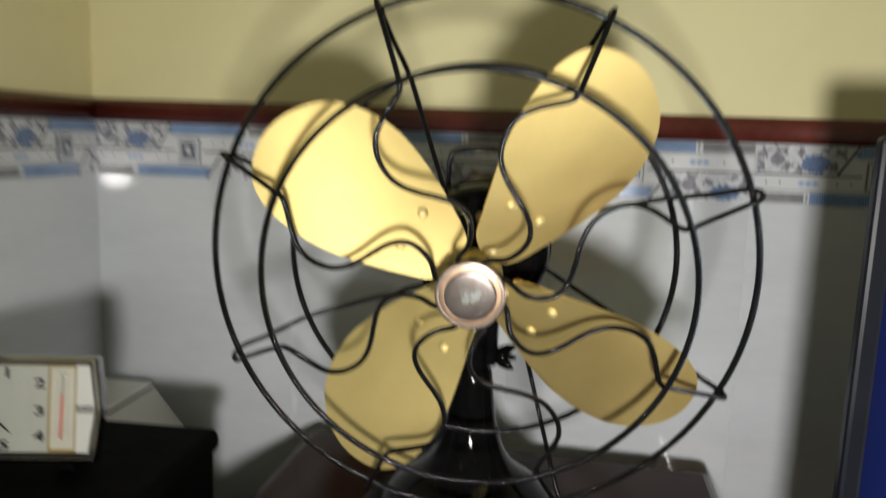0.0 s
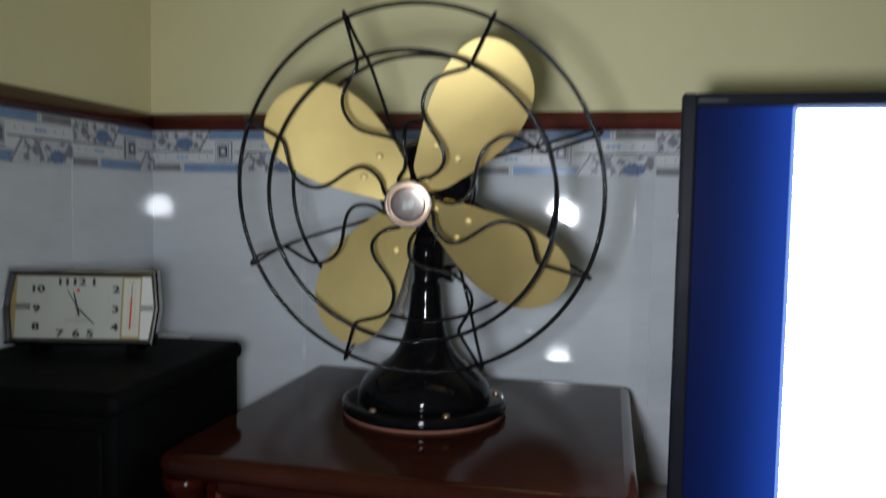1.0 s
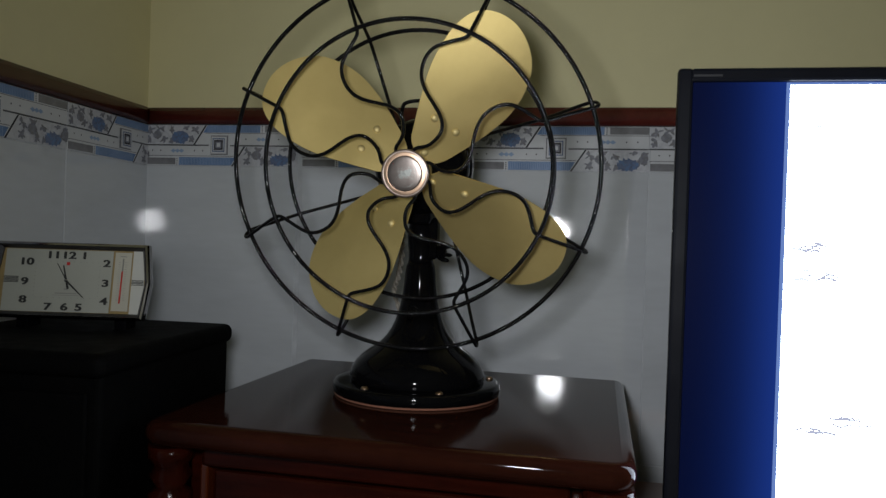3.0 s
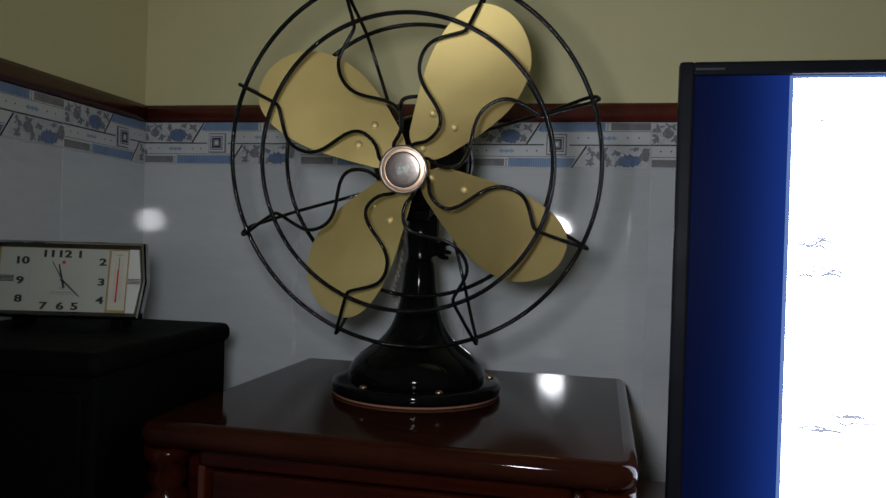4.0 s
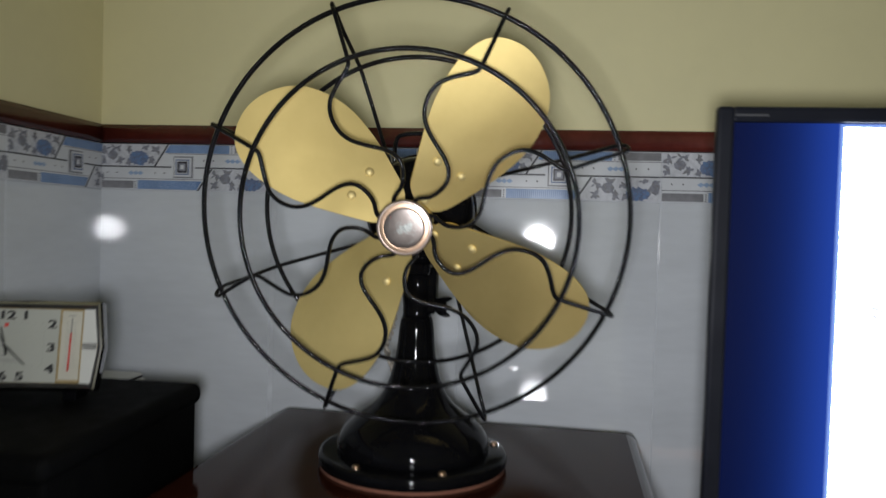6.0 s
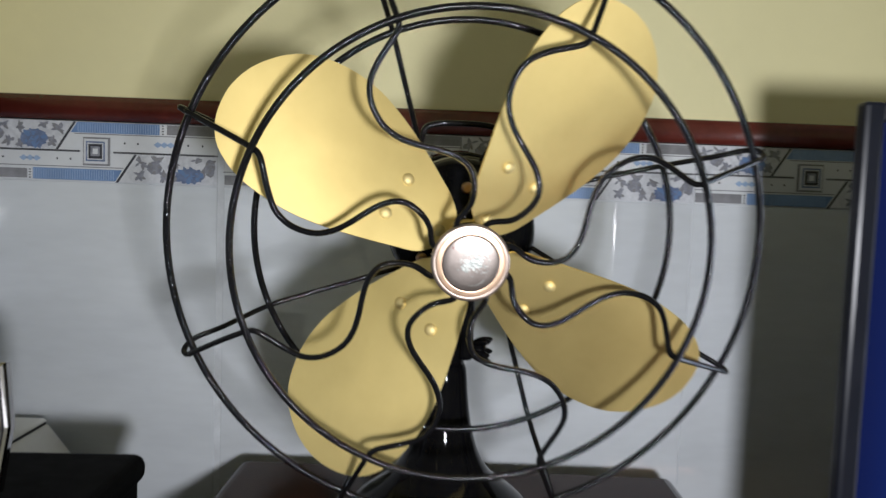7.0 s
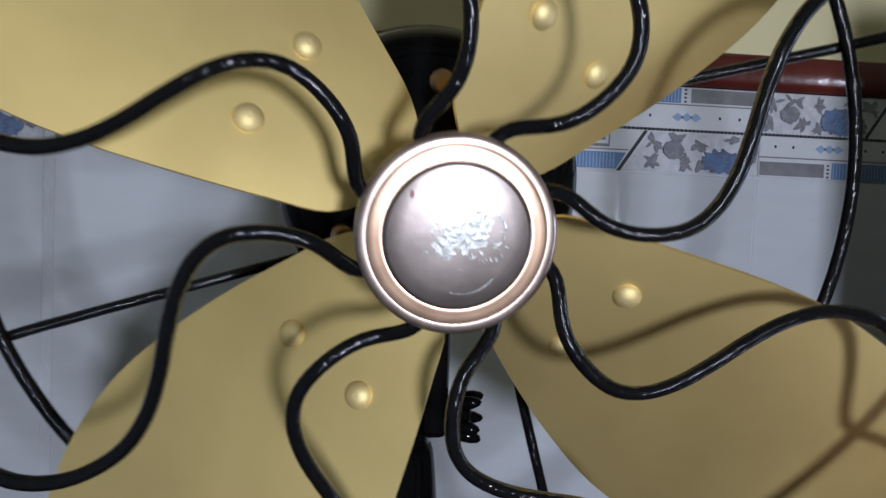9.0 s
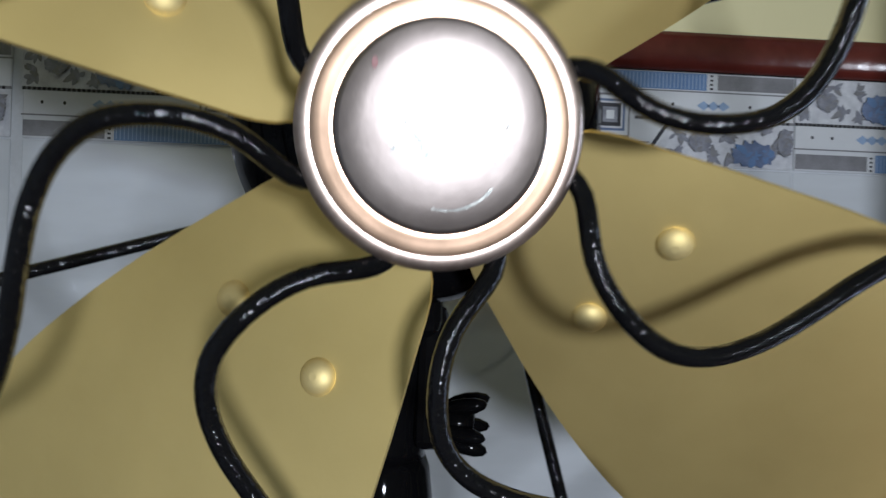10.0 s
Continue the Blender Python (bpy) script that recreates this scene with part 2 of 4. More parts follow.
B0, B1, T1 = 1.150, 1.213, 1.240      # border's foot and head, trim's head


def wall(name, lo, hi, material, label):
    return tagged(link_mesh(name, new_box(lo, hi), material), label, "wall", kind="structure")


wall_back = wall("wall_back", (LEFT, 0.0, 0), (RIGHT, 0.15, TOP), PAINT, "cream painted wall over a tiled dado")
wall_left = wall("wall_left", (LEFT - 0.15, FRONT, 0), (LEFT, 0.15, TOP), PAINT, "cream painted side wall over a tiled dado")
wall_right = wall("wall_right", (RIGHT, FRONT, 0), (RIGHT + 0.15, 0.15, TOP), PAINT, "plain cream painted wall")
wall_front = wall("wall_front", (LEFT - 0.15, FRONT - 0.15, 0), (RIGHT + 0.15, FRONT, TOP), PAINT, "plain cream painted wall")
tagged(link_mesh("floor", new_box((LEFT - 0.15, FRONT - 0.15, -0.1), (RIGHT + 0.15, 0.15, 0)), FLOOR), "brown tiled floor", "floor", kind="structure")
tagged(link_mesh("ceiling", new_box((LEFT - 0.15, FRONT - 0.15, TOP), (RIGHT + 0.15, 0.15, TOP + 0.1)), CEIL), "plain white ceiling", "ceiling", kind="structure")


def trim(name, length, m):
    prof = [(0, 0), (-0.007, 0.001), (-0.010, 0.006), (-0.010, 0.020), (-0.007, 0.0255), (0, 0.0268)]
    bm = bmesh.new()
    ends = [[bm.verts.new((x, y, z)) for y, z in prof] for x in (0, length)]
    k = len(prof)
    for i in range(k):
        bm.faces.new((ends[0][i], ends[0][(i + 1) % k], ends[1][(i + 1) % k], ends[1][i])).smooth = True
    bm.faces.new(ends[0])
    bm.faces.new(list(reversed(ends[1])))
    bmesh.ops.recalc_face_normals(bm, faces=bm.faces)
    ob = link_mesh(name, bm, MAROON)
    ob.matrix_world = m
    return tagged(ob, "glossy maroon glazed trim strip above the border tiles", "trim", kind="structure")


trim("trim_back", RIGHT - LEFT, pose(LEFT, -0.0005, B1))
trim("trim_left", -FRONT - 0.011, pose(LEFT + 0.0005, FRONT, B1, 0, 0, 90))


# ---- the dark wooden cabinet ----
def rounded_slab(bm, x0, x1, y0, y1, z0, z1, r, lip):
    """A slab with round front corners and a moulded edge."""
    def outline(inset):
        pts = [(x1 - inset, y1), (x0 + inset, y1)]
        for k in range(7):
            a = math.pi + k * math.pi / 12
            pts.append((x0 + r + (r - inset) * math.cos(a), y0 + r + (r - inset) * math.sin(a)))
        for k in range(7):
            a = 1.5 * math.pi + k * math.pi / 12
            pts.append((x1 - r + (r - inset) * math.cos(a), y0 + r + (r - inset) * math.sin(a)))
        return pts
    levels = [((z0 + z1) / 2 + (z1 - z0) / 2 * math.cos(a), lip * (1 - math.sin(a))) for a in (math.pi * k / 10 for k in range(11))]
    rings = [[bm.verts.new((x, y, z)) for x, y in outline(i)] for z, i in levels]
    for a, b in zip(rings, rings[1:]):
        for k in range(len(a)):
            bm.faces.new((a[k], a[(k + 1) % len(a)], b[(k + 1) % len(a)], b[k])).smooth = k > 1
    bm.faces.new(rings[0])
    bm.faces.new(list(reversed(rings[-1])))
    bmesh.ops.recalc_face_normals(bm, faces=bm.faces)
    return bm


def turned_column(parent, x, y):
    prof = [(0.016, 0.0), (0.020, 0.004), (0.020, 0.014), (0.013, 0.020), (0.019, 0.030), (0.012, 0.040)]
    z = 0.040
    for k in range(9):
        prof += [(0.017, z + 0.012), (0.019, z + 0.032), (0.016, z + 0.050), (0.011, z + 0.058), (0.015, z + 0.064), (0.011, z + 0.070)]
        z += 0.080
    prof += [(0.020, 0.790), (0.020, 0.806), (0.013, 0.812), (0.019, 0.822), (0.015, 0.832), (0.021, 0.840), (0.021, 0.851)]
    return part("corner_column", lathe(bmesh.new(), prof, 20, (x, y, 0)), WOOD, parent)


def carved_lobe(cx, z0, half, high, y, k, n):
    """One rounded lobe of a carved fan."""
    a = math.pi * (k + 0.5) / n
    ex, ez = cx + half * 0.92 * math.cos(a), z0 + high * 0.95 * math.sin(a)
    bm = bmesh.new()
    bmesh.ops.create_uvsphere(bm, u_segments=12, v_segments=8, radius=1.0)
    length, turn = math.hypot(ex - cx, ez - z0) / 2, math.atan2(ez - z0, ex - cx)
    m = Matrix.Translation(((ex + cx) / 2, y, (ez + z0) / 2)) @ Matrix.Rotation(-turn, 4, "Y") @ Matrix.Diagonal((length, 0.007, 0.016, 1))
    bmesh.ops.transform(bm, matrix=m, verts=bm.verts)
    return bm


def cabinet():
    c = thing("wooden_cabinet", "dark red-brown varnished wooden cabinet with carved corner columns", "cabinet", (-0.252, -0.262, 0, -2.0))
    x0, x1, y0, y1 = -0.220, 0.217, -0.187, 0.193
    part("top", rounded_slab(bmesh.new(), x0, x1, y0, y1, 0.853, 0.876, 0.022, 0.012), WOOD_TOP, c, "glossy dark varnished top")
    part("body", new_box((x0 + 0.030, y0 + 0.045, 0.02), (x1 - 0.030, y1 - 0.012, 0.853), 0.002), WOOD, c)
    part("frieze", new_box((x0 + 0.050, y0 + 0.028, 0.832), (x1 - 0.052, y0 + 0.046, 0.853), 0.004, 3), WOOD, c)
    for sx in (x0 + 0.020, x1 - 0.022):
        turned_column(c, sx, y0 + 0.028)
    for sx in (x0 + 0.046, x1 - 0.052):
        part("stile", new_box((sx, y0 + 0.034, 0.03), (sx + 0.008, y0 + 0.0465, 0.832), 0.002), WOOD_LIGHT, c, "lighter orange-brown strip")
    door = part("door", new_box((x0 + 0.060, y0 + 0.034, 0.04), (x1 - 0.058, y0 + 0.0455, 0.828), 0.003), WOOD, c)
    for k in range(9):
        part("carved_lobe", carved_lobe(0.005, 0.700, 0.150, 0.100, y0 + 0.034, k, 9), WOOD_LIGHT, door, "carved rounded lobe", True)
    part("plinth", new_box((x0 + 0.022, y0 + 0.022, 0.0), (x1 - 0.022, y1 - 0.01, 0.03), 0.003), WOOD, c)
    return c


cabinet()


# ---- the fan ----
FAN = (-0.2655, -0.234, 0.876)
TILT_DOWN, SWING = 8.2, 2.4
fan = thing("desk_fan", "vintage black desk fan with four brass-coloured blades and wire cage", "fan", (*FAN, 0))
# head frame: x to the viewer's right, y up in the blade plane, z out towards the viewer
HEAD = Matrix.Translation(Vector((-0.2565, -0.3250, 1.1176)) - Vector(FAN)) @ pose(0, 0, 0, 90 - 0, 0, SWING) @ pose(0, 0, 0, TILT_DOWN, 0, 0)


def head_part(name, bm, material, label="", smooth=False, parent=None):
    if parent is None:
        bmesh.ops.transform(bm, matrix=HEAD, verts=bm.verts)
    return part(name, bm, material, parent or fan, label, smooth)


def polar(u, v, d, deg):
    a = radians(deg)
    return Vector((u * math.cos(a) - v * math.sin(a), u * math.sin(a) + v * math.cos(a), d))


# foot
part("felt_pad", lathe(bmesh.new(), [(0.0900, 0.0), (0.0918, 0.0008), (0.0915, 0.0024)], 64), FELT, fan, "worn tan felt ring")
part("flange", lathe(bmesh.new(), [(0.0895, 0.0024), (0.0926, 0.0032), (0.0934, 0.0075), (0.0931, 0.0120), (0.0915, 0.0142), (0.0890, 0.0150), (0.070, 0.0156)], 64), ENAMEL, fan)
part("bell_base", lathe(bmesh.new(), [(0.0742, 0.0150), (0.0755, 0.0180), (0.0750, 0.0240), (0.0725, 0.0300), (0.0685, 0.0360), (0.0630, 0.0415), (0.0560, 0.0470), (0.0480, 0.0525), (0.0405, 0.0585), (0.0348, 0.0650), (0.0302, 0.0725), (0.0265, 0.0810), (0.0236, 0.0900), (0.0212, 0.1000), (0.0194, 0.1110), (0.0181, 0.1220), (0.0172, 0.1330), (0.0160, 0.1420), (0.0142, 0.1465)], 64), ENAMEL, fan, "glossy black flared bell foot")
part("neck", lathe(bmesh.new(), [(0.0145, 0.146), (0.0138, 0.149), (0.0140, 0.158), (0.0148, 0.164), (0.0156, 0.171), (0.0160, 0.174), (0.0160, 0.180), (0.0150, 0.184), (0.0142, 0.188), (0.0138, 0.198), (0.0145, 0.203), (0.0145, 0.210), (0.011, 0.216)], 40), ENAMEL, fan)
for k, deg in enumerate((-62, -118, 20, 150)):
    a = radians(deg)
    part("screw", lathe(bmesh.new(), [(0.0042, 0.0), (0.0042, 0.0012), (0.003, 0.0025), (0.001, 0.003)], 16, (0.0835 * math.cos(a), 0.0835 * math.sin(a), 0.0150)), BRASS_SCREW, fan, "brass screw head")


def wing_knob():
    bm = bmesh.new()
    m = Matrix.Translation((0.012, -0.004, 0.158)) @ pose(0, 0, 0, 0, 90, -12)
    lathe(bm, [(0.0035, 0), (0.0035, 0.006), (0.0065, 0.008), (0.0065, 0.015), (0.004, 0.018)], 20, m=m)
    for k in range(5):
        a = 2 * math.pi * k / 5
        g = bmesh.ops.create_uvsphere(bm, u_segments=10, v_segments=6, radius=1)
        bmesh.ops.transform(bm, matrix=m @ Matrix.Rotation(a, 4, "Z") @ Matrix.Translation((0.0074, 0, 0.0150)) @ Matrix.Rotation(radians(14), 4, "Y") @ Matrix.Diagonal((0.0030, 0.0028, 0.0078, 1)), verts=g["verts"])
    return bm


part("tilt_knob", wing_knob(), ENAMEL, fan, "black lobed tilt knob", True)
bm = new_box((-0.014, -0.036, 0.188), (0.0165, 0.014, 0.226), 0.005, 3)
box(bm, (0.010, -0.014, 0.150), (0.0200, 0.006, 0.196), 0.003)
part("yoke", bm, ENAMEL, fan)

# motor
head_part("motor", lathe(bmesh.new(), [(0.012, -0.022), (0.030, -0.026), (0.043, -0.032), (0.0490, -0.040), (0.0505, -0.050), (0.0505, -0.100), (0.0495, -0.106), (0.047, -0.110), (0.044, -0.124), (0.036, -0.136), (0.022, -0.144), (0.006, -0.147)], 56), ENAMEL, "round black motor housing")
head_part("motor_band", lathe(bmesh.new(), [(0.0500, -0.060), (0.0522, -0.062), (0.0522, -0.068), (0.0500, -0.070)], 56, cap=False), ENAMEL)
for deg in (90, 210, 330):
    p = polar(0.032, 0, -0.0275, deg)
    head_part("motor_screw", lathe(bmesh.new(), [(0.0040, 0.0), (0.0040, 0.003), (0.0025, 0.0042)], 14, p), BRASS_SCREW, "brass motor screw")
bm = tube(bmesh.new(), smooth_points([(-0.030, 0.034, -0.085), (-0.029, 0.060, -0.085), (-0.023, 0.069, -0.085), (0.0, 0.071, -0.085), (0.023, 0.069, -0.085), (0.029, 0.060, -0.085), (0.030, 0.034, -0.085)]), 0.0022)
head_part("carry_handle", bm, WIRE)
head_part("shaft", lathe(bmesh.new(), [(0.006, -0.03), (0.006, -0.004), (0.0, -0.003)], 20), ENAMEL)

HUB_OFF = Vector((0, -0.0025, 0))
CAGE_OFF = Vector((-0.0012, -0.0031, 0))  # the cage sits a little off the shaft
# blades: outline along the arm (u) and across it (w)
OUTLINE = [(0.016, 0.008), (0.025, 0.0205), (0.040, 0.0275), (0.060, 0.0355), (0.080, 0.043), (0.100, 0.0485), (0.122, 0.0508), (0.141, 0.0492), (0.1565, 0.0425), (0.1655, 0.0322), (0.1704, 0.019), (0.1718, 0.003), (0.1676, -0.015), (0.1568, -0.0328), (0.1420, -0.0444), (0.121, -0.0505), (0.100, -0.0505), (0.080, -0.0455), (0.060, -0.0380), (0.040, -0.0285), (0.025, -0.0205), (0.016, -0.010)]


def blade_point(u, w, off, deg):
    """A pitched blade with a slight dish and twist."""
    twist = radians(28.3 - 100 * max(0.0, u - 0.055))
    v = w * math.cos(radians(28.3)) - off * math.sin(twist)
    d = w * math.cos(radians(28.3)) * math.tan(twist) + off * math.cos(twist) - 0.6 * w * w * (u / 0.16)
    return polar(u, v, d, deg) + HUB_OFF


def blade(deg):
    edge = smooth_points([(u, w, 0) for u, w in OUTLINE] + [(*OUTLINE[0], 0)], 4)[:-1]
    n, levels = len(edge), 7
    bm = bmesh.new()
    cx, cw = 0.098, 0.0
    sides = []
    for off in (0.0006, -0.0006):
        rings = []
        for k in range(levels):
            s = 1 - k / levels
            rings.append([bm.verts.new(blade_point(cx + (p.x - cx) * s, cw + (p.y - cw) * s, off, deg)) for p in edge])
        mid = bm.verts.new(blade_point(cx, cw, off, deg))
        for a, b in zip(rings, rings[1:]):
            for i in range(n):
                bm.faces.new((a[i], a[(i + 1) % n], b[(i + 1) % n], b[i])).smooth = True
        for i in range(n):
            bm.faces.new((rings[-1][i], rings[-1][(i + 1) % n], mid)).smooth = True
        sides.append(rings[0])
    for i in range(n):
        rim = bm.faces.new((sides[0][i], sides[0][(i + 1) % n], sides[1][(i + 1) % n], sides[1][i]))
        for e in rim.edges:
            e.smooth = False
    bmesh.ops.recalc_face_normals(bm, faces=bm.faces)
    b = head_part("blade", bm, BRASS, "satin brass-coloured blade")
    for u, w in ((0.0551, 0.0133), (0.0551, -0.0133), (0.0215, 0.002)):
        rb = bmesh.new()
        base, tip = blade_point(u, w, 0.0004, deg), blade_point(u, w, 0.003, deg)
        q = (tip - base).to_track_quat("Z", "Y").to_matrix().to_4x4()
        lathe(rb, [(0.0040, -0.0004), (0.0040, 0.0004), (0.0034, 0.0014), (0.0022, 0.0022), (0.0008, 0.0026)], 18, m=HEAD @ Matrix.Translation(base) @ q)
        part("rivet", rb, RIVET, b)
    return b


for deg in (55.6, 145.6, 235.6, -34.3):
    blade(deg)
bm = bmesh.new()
lathe(bm, [(0.0165, -0.010), (0.0175, -0.006), (0.0175, 0.000), (0.014, 0.006), (0.010, 0.009)], 32, HUB_OFF)
for deg in (55.6, 145.6, 235.6, -34.3):
    for s in range(3):
        p = polar(0.022 + 0.011 * s, 0, -0.0035, deg) + HUB_OFF
        q = Matrix.Translation(p) @ pose(0, 0, 0, 0, 0, deg) @ pose(0, 0, 0, 28, 0, 0)
        g = bmesh.ops.create_cube(bm, size=1)
        bmesh.ops.transform(bm, matrix=q @ Matrix.Diagonal((0.013, 0.019 + 0.004 * s, 0.002, 1)), verts=g["verts"])
head_part("blade_spider", bm, BRASS)

# cage
R_OUT, D_OUT, R_FRONT, D_FRONT, R_BACK, D_BACK = 0.1825, 0.008, 0.138, 0.0405, 0.137, -0.0240


def ring(name, r, d, wire):
    pts = [(r * math.cos(2 * math.pi * k / 120), r * math.sin(2 * math.pi * k / 120), d) for k in range(120)]
    return head_part(name, tube(bmesh.new(), pts, wire, 10, True), WIRE)


ring("outer_ring", R_OUT, D_OUT, 0.0022)
ring("front_ring", R_FRONT, D_FRONT, 0.0021)
ring("back_ring", R_BACK, D_BACK, 0.0021)
S_SHAPE = [(0.0205, 0.0030, 0.034), (0.0255, 0.0005, 0.037), (0.0315, -0.0080, 0.0405), (0.0390, -0.0128, 0.042), (0.0480, -0.0148, 0.0425), (0.0555, -0.0126, 0.0425), (0.0620, -0.0068, 0.0425), (0.0675, 0.0014, 0.0425), (0.0725, 0.0098, 0.0422), (0.0785, 0.0178, 0.042), (0.0860, 0.0238, 0.0415), (0.0950, 0.0268, 0.041), (0.1040, 0.0270, 0.0405), (0.1125, 0.0240, 0.040), (0.1200, 0.0172, 0.0388), (0.1260, 0.0098, 0.0385), (0.1305, 0.0040, 0.0385), (0.1335, 0.0012, 0.0385), (0.1365, 0.0002, 0.0380), (0.1405, 0.0, 0.0365), (0.1550, 0.0, 0.0285), (0.1700, 0.0, 0.0205), (0.1840, 0.0, 0.0130)]
SIDE_BEND = (0.0, 0.0, 0.0, 0.0018, 0.0, -0.0015, -0.0026, -0.0024)  # how far the middle of each wire is pushed aside
TIP_BEND = (-0.003, 0.002, 0.002, 0.002, 0.009, 0.002, 0.002, 0.002)  # how far each wire's outer end is bent aside
for k in range(8):
    deg = 20.2 + 45 * k
    bm = bmesh.new()
    tip = TIP_BEND[k]
    side = SIDE_BEND[k]
    tube(bm, smooth_points([polar(u, v + side * max(0.0, math.sin(math.pi * min(1.0, max(0.0, (u - 0.0205) / 0.115)))) + tip * max(0, (u - 0.137) / 0.047) ** 1.2, d, deg) + CAGE_OFF * max(0, 1 - u / 0.12) for u, v, d in S_SHAPE], 4), 0.00178, 8)
    head_part("front_wire", bm, WIRE)
    rear = [(0.1832, tip, 0.0133), (0.1868, tip * 0.95 + 0.0002, 0.0110), (0.1885, tip * 0.7 + 0.0008, 0.0075), (0.1865, tip * 0.3 + 0.0022, 0.0040), (0.180, 0.0030, 0.0005), (0.165, 0.0035, -0.0065), (0.1395, 0.0040, -0.0260), (0.115, 0.0058, -0.033), (0.085, 0.0082, -0.039), (0.052, 0.0108, -0.045), (0.036, 0.0118, -0.048)]
    head_part("rear_wire", tube(bmesh.new(), smooth_points([polar(u, v, d, deg) for u, v, d in rear], 4), 0.0018, 8), WIRE)
head_part("cage_hub", lathe(bmesh.new(), [(0.0195, 0.0235), (0.0215, 0.025), (0.0218, 0.036), (0.020, 0.0375)], 48, CAGE_OFF), WIRE)

# badge on the cage
BADGE_GROW = Matrix.Translation((-0.0017, -0.0007, 0.0030)) @ Matrix.Diagonal((1.02, 1.02, 1, 1))
bm = lathe(bmesh.new(), [(0.0190, 0.0300), (0.0218, 0.0315), (0.0226, 0.0335), (0.0224, 0.0352), (0.0212, 0.0362), (0.0200, 0.0358)], 64, HUB_OFF)
bmesh.ops.transform(bm, matrix=HEAD @ BADGE_GROW, verts=bm.verts)
badge = part("badge", bm, BADGE_RIM, fan, "worn copper-rimmed round badge")
bm = lathe(bmesh.new(), [(0.0204, 0.0356), (0.0192, 0.0362), (0.0183, 0.0360), (0.0172, 0.0364), (0.0163, 0.0362)], 64, HUB_OFF, cap=False)
bmesh.ops.transform(bm, matrix=HEAD @ BADGE_GROW, verts=bm.verts)
part("copper_ring", bm, COPPER, badge, "bright copper ring")
bm = lathe(bmesh.new(), [(0.0166, 0.0360), (0.0163, 0.0370), (0.0155, 0.0372), (0.012, 0.0375), (0.007, 0.0377), (0.0015, 0.0378)], 64, HUB_OFF)
bmesh.ops.transform(bm, matrix=HEAD @ BADGE_GROW, verts=bm.verts)
part("badge_face", bm, BADGE, badge, "rubbed grey metal face")
rng = random.Random(4)


def emblem_height(x, y):
    return 0.0372 + 0.0006 * (1 - (x * x + y * y) / 0.016 ** 2) + 0.00014


bm = bmesh.new()


def flake(cx, cy, long, wide, turn, n, lift):
    """A flake of worn metal with a ragged outline."""
    pts = []
    for i in range(n):
        a, q = 2 * math.pi * i / n, rng.uniform(0.62, 1.15)
        c, d = long * q * math.cos(a), wide * q * math.sin(a)
        px, py = cx + c * math.cos(turn) - d * math.sin(turn), cy + c * math.sin(turn) + d * math.cos(turn)
        pts.append((px, py - 0.0025, emblem_height(px, py) + lift))
    hub = bm.verts.new((cx, cy - 0.0025, emblem_height(cx, cy) + lift))
    ring = [bm.verts.new(q) for q in pts]
    for i in range(n):
        bm.faces.new((hub, ring[i], ring[(i + 1) % n]))


flake(0.0012, 0.0004, 0.0062, 0.0036, 0.2, 44, 0.0)
flake(0.0052, 0.0030, 0.0026, 0.0022, 0.9, 22, 0.00001)
flake(-0.0030, -0.0030, 0.0030, 0.0016, -0.5, 24, 0.00002)
for k in range(46):
    a, q = rng.uniform(0, 2 * math.pi), rng.uniform(0.0040, 0.0098)
    flake(0.0014 + q * math.cos(a), -0.0004 + 0.72 * q * math.sin(a), rng.uniform(0.0003, 0.0010), rng.uniform(0.00015, 0.0004), rng.uniform(0, 3.14), 7, 0.00003 + 0.0000015 * k)
for arc, (cx, cy, rr, a0, a1) in enumerate(((0.006, 0.002, 0.0042, -1.2, 2.2), (0.001, -0.004, 0.0085, -1.9, -0.6), (-0.003, 0.002, 0.0030, 1.0, 4.2))):
    last = None
    for i in range(19):
        a = a0 + (a1 - a0) * i / 18
        w = 0.00022 * rng.uniform(0.5, 1.4)
        pair = [(cx + (rr + e) * math.cos(a), cy + (rr + e) * math.sin(a)) for e in (-w, w)]
        now = [(px, py - 0.0025, emblem_height(px, py) + 0.00016) for px, py in pair]
        if last and rng.random() > 0.15:
            flat(bm, [last[0], last[1], now[1], now[0]])
        last = now
for f in bm.faces:
    f.normal_update()
    if f.normal.z < 0:
        f.normal_flip()
bmesh.ops.transform(bm, matrix=HEAD @ BADGE_GROW, verts=bm.verts)
emblem = part("rubbed_emblem", bm, BADGE_WORN, badge, "rubbed-off silver and green emblem")
emblem["kind"] = "stuff"
bm = bmesh.new()
flat(bm, [(-0.0105 + 0.0005 * math.cos(2 * math.pi * i / 9), 0.0065 + 0.0009 * math.sin(2 * math.pi * i / 9), 0.0376) for i in range(9)])
bmesh.ops.transform(bm, matrix=HEAD @ BADGE_GROW, verts=bm.verts)
part("red_speck", bm, mat("faded_red", (0.20, 0.05, 0.045), 0.5), badge, "small red paint speck")

# twisted flex from the motor to the foot
bm = bmesh.new()
line = smooth_points([(-0.004, -0.028, 0.206), (-0.014, -0.026, 0.196), (-0.018, -0.016, 0.176), (-0.021, -0.006, 0.150), (-0.027, 0.006, 0.128), (-0.034, 0.018, 0.112), (-0.031, 0.040, 0.085), (-0.028, 0.070, 0.045), (-0.026, 0.095, 0.012), (-0.02, 0.13, 0.0035), (0.0, 0.155, 0.0035)], 14)
for ph in (0, math.pi):
    pts = []
    for i, p in enumerate(line):
        a = i * 0.55 + ph
        pts.append(p + Vector((math.cos(a), 0.35 * math.sin(a), 0.5 * math.sin(a))) * 0.0019)
    tube(bm, pts, 0.0017, 6)
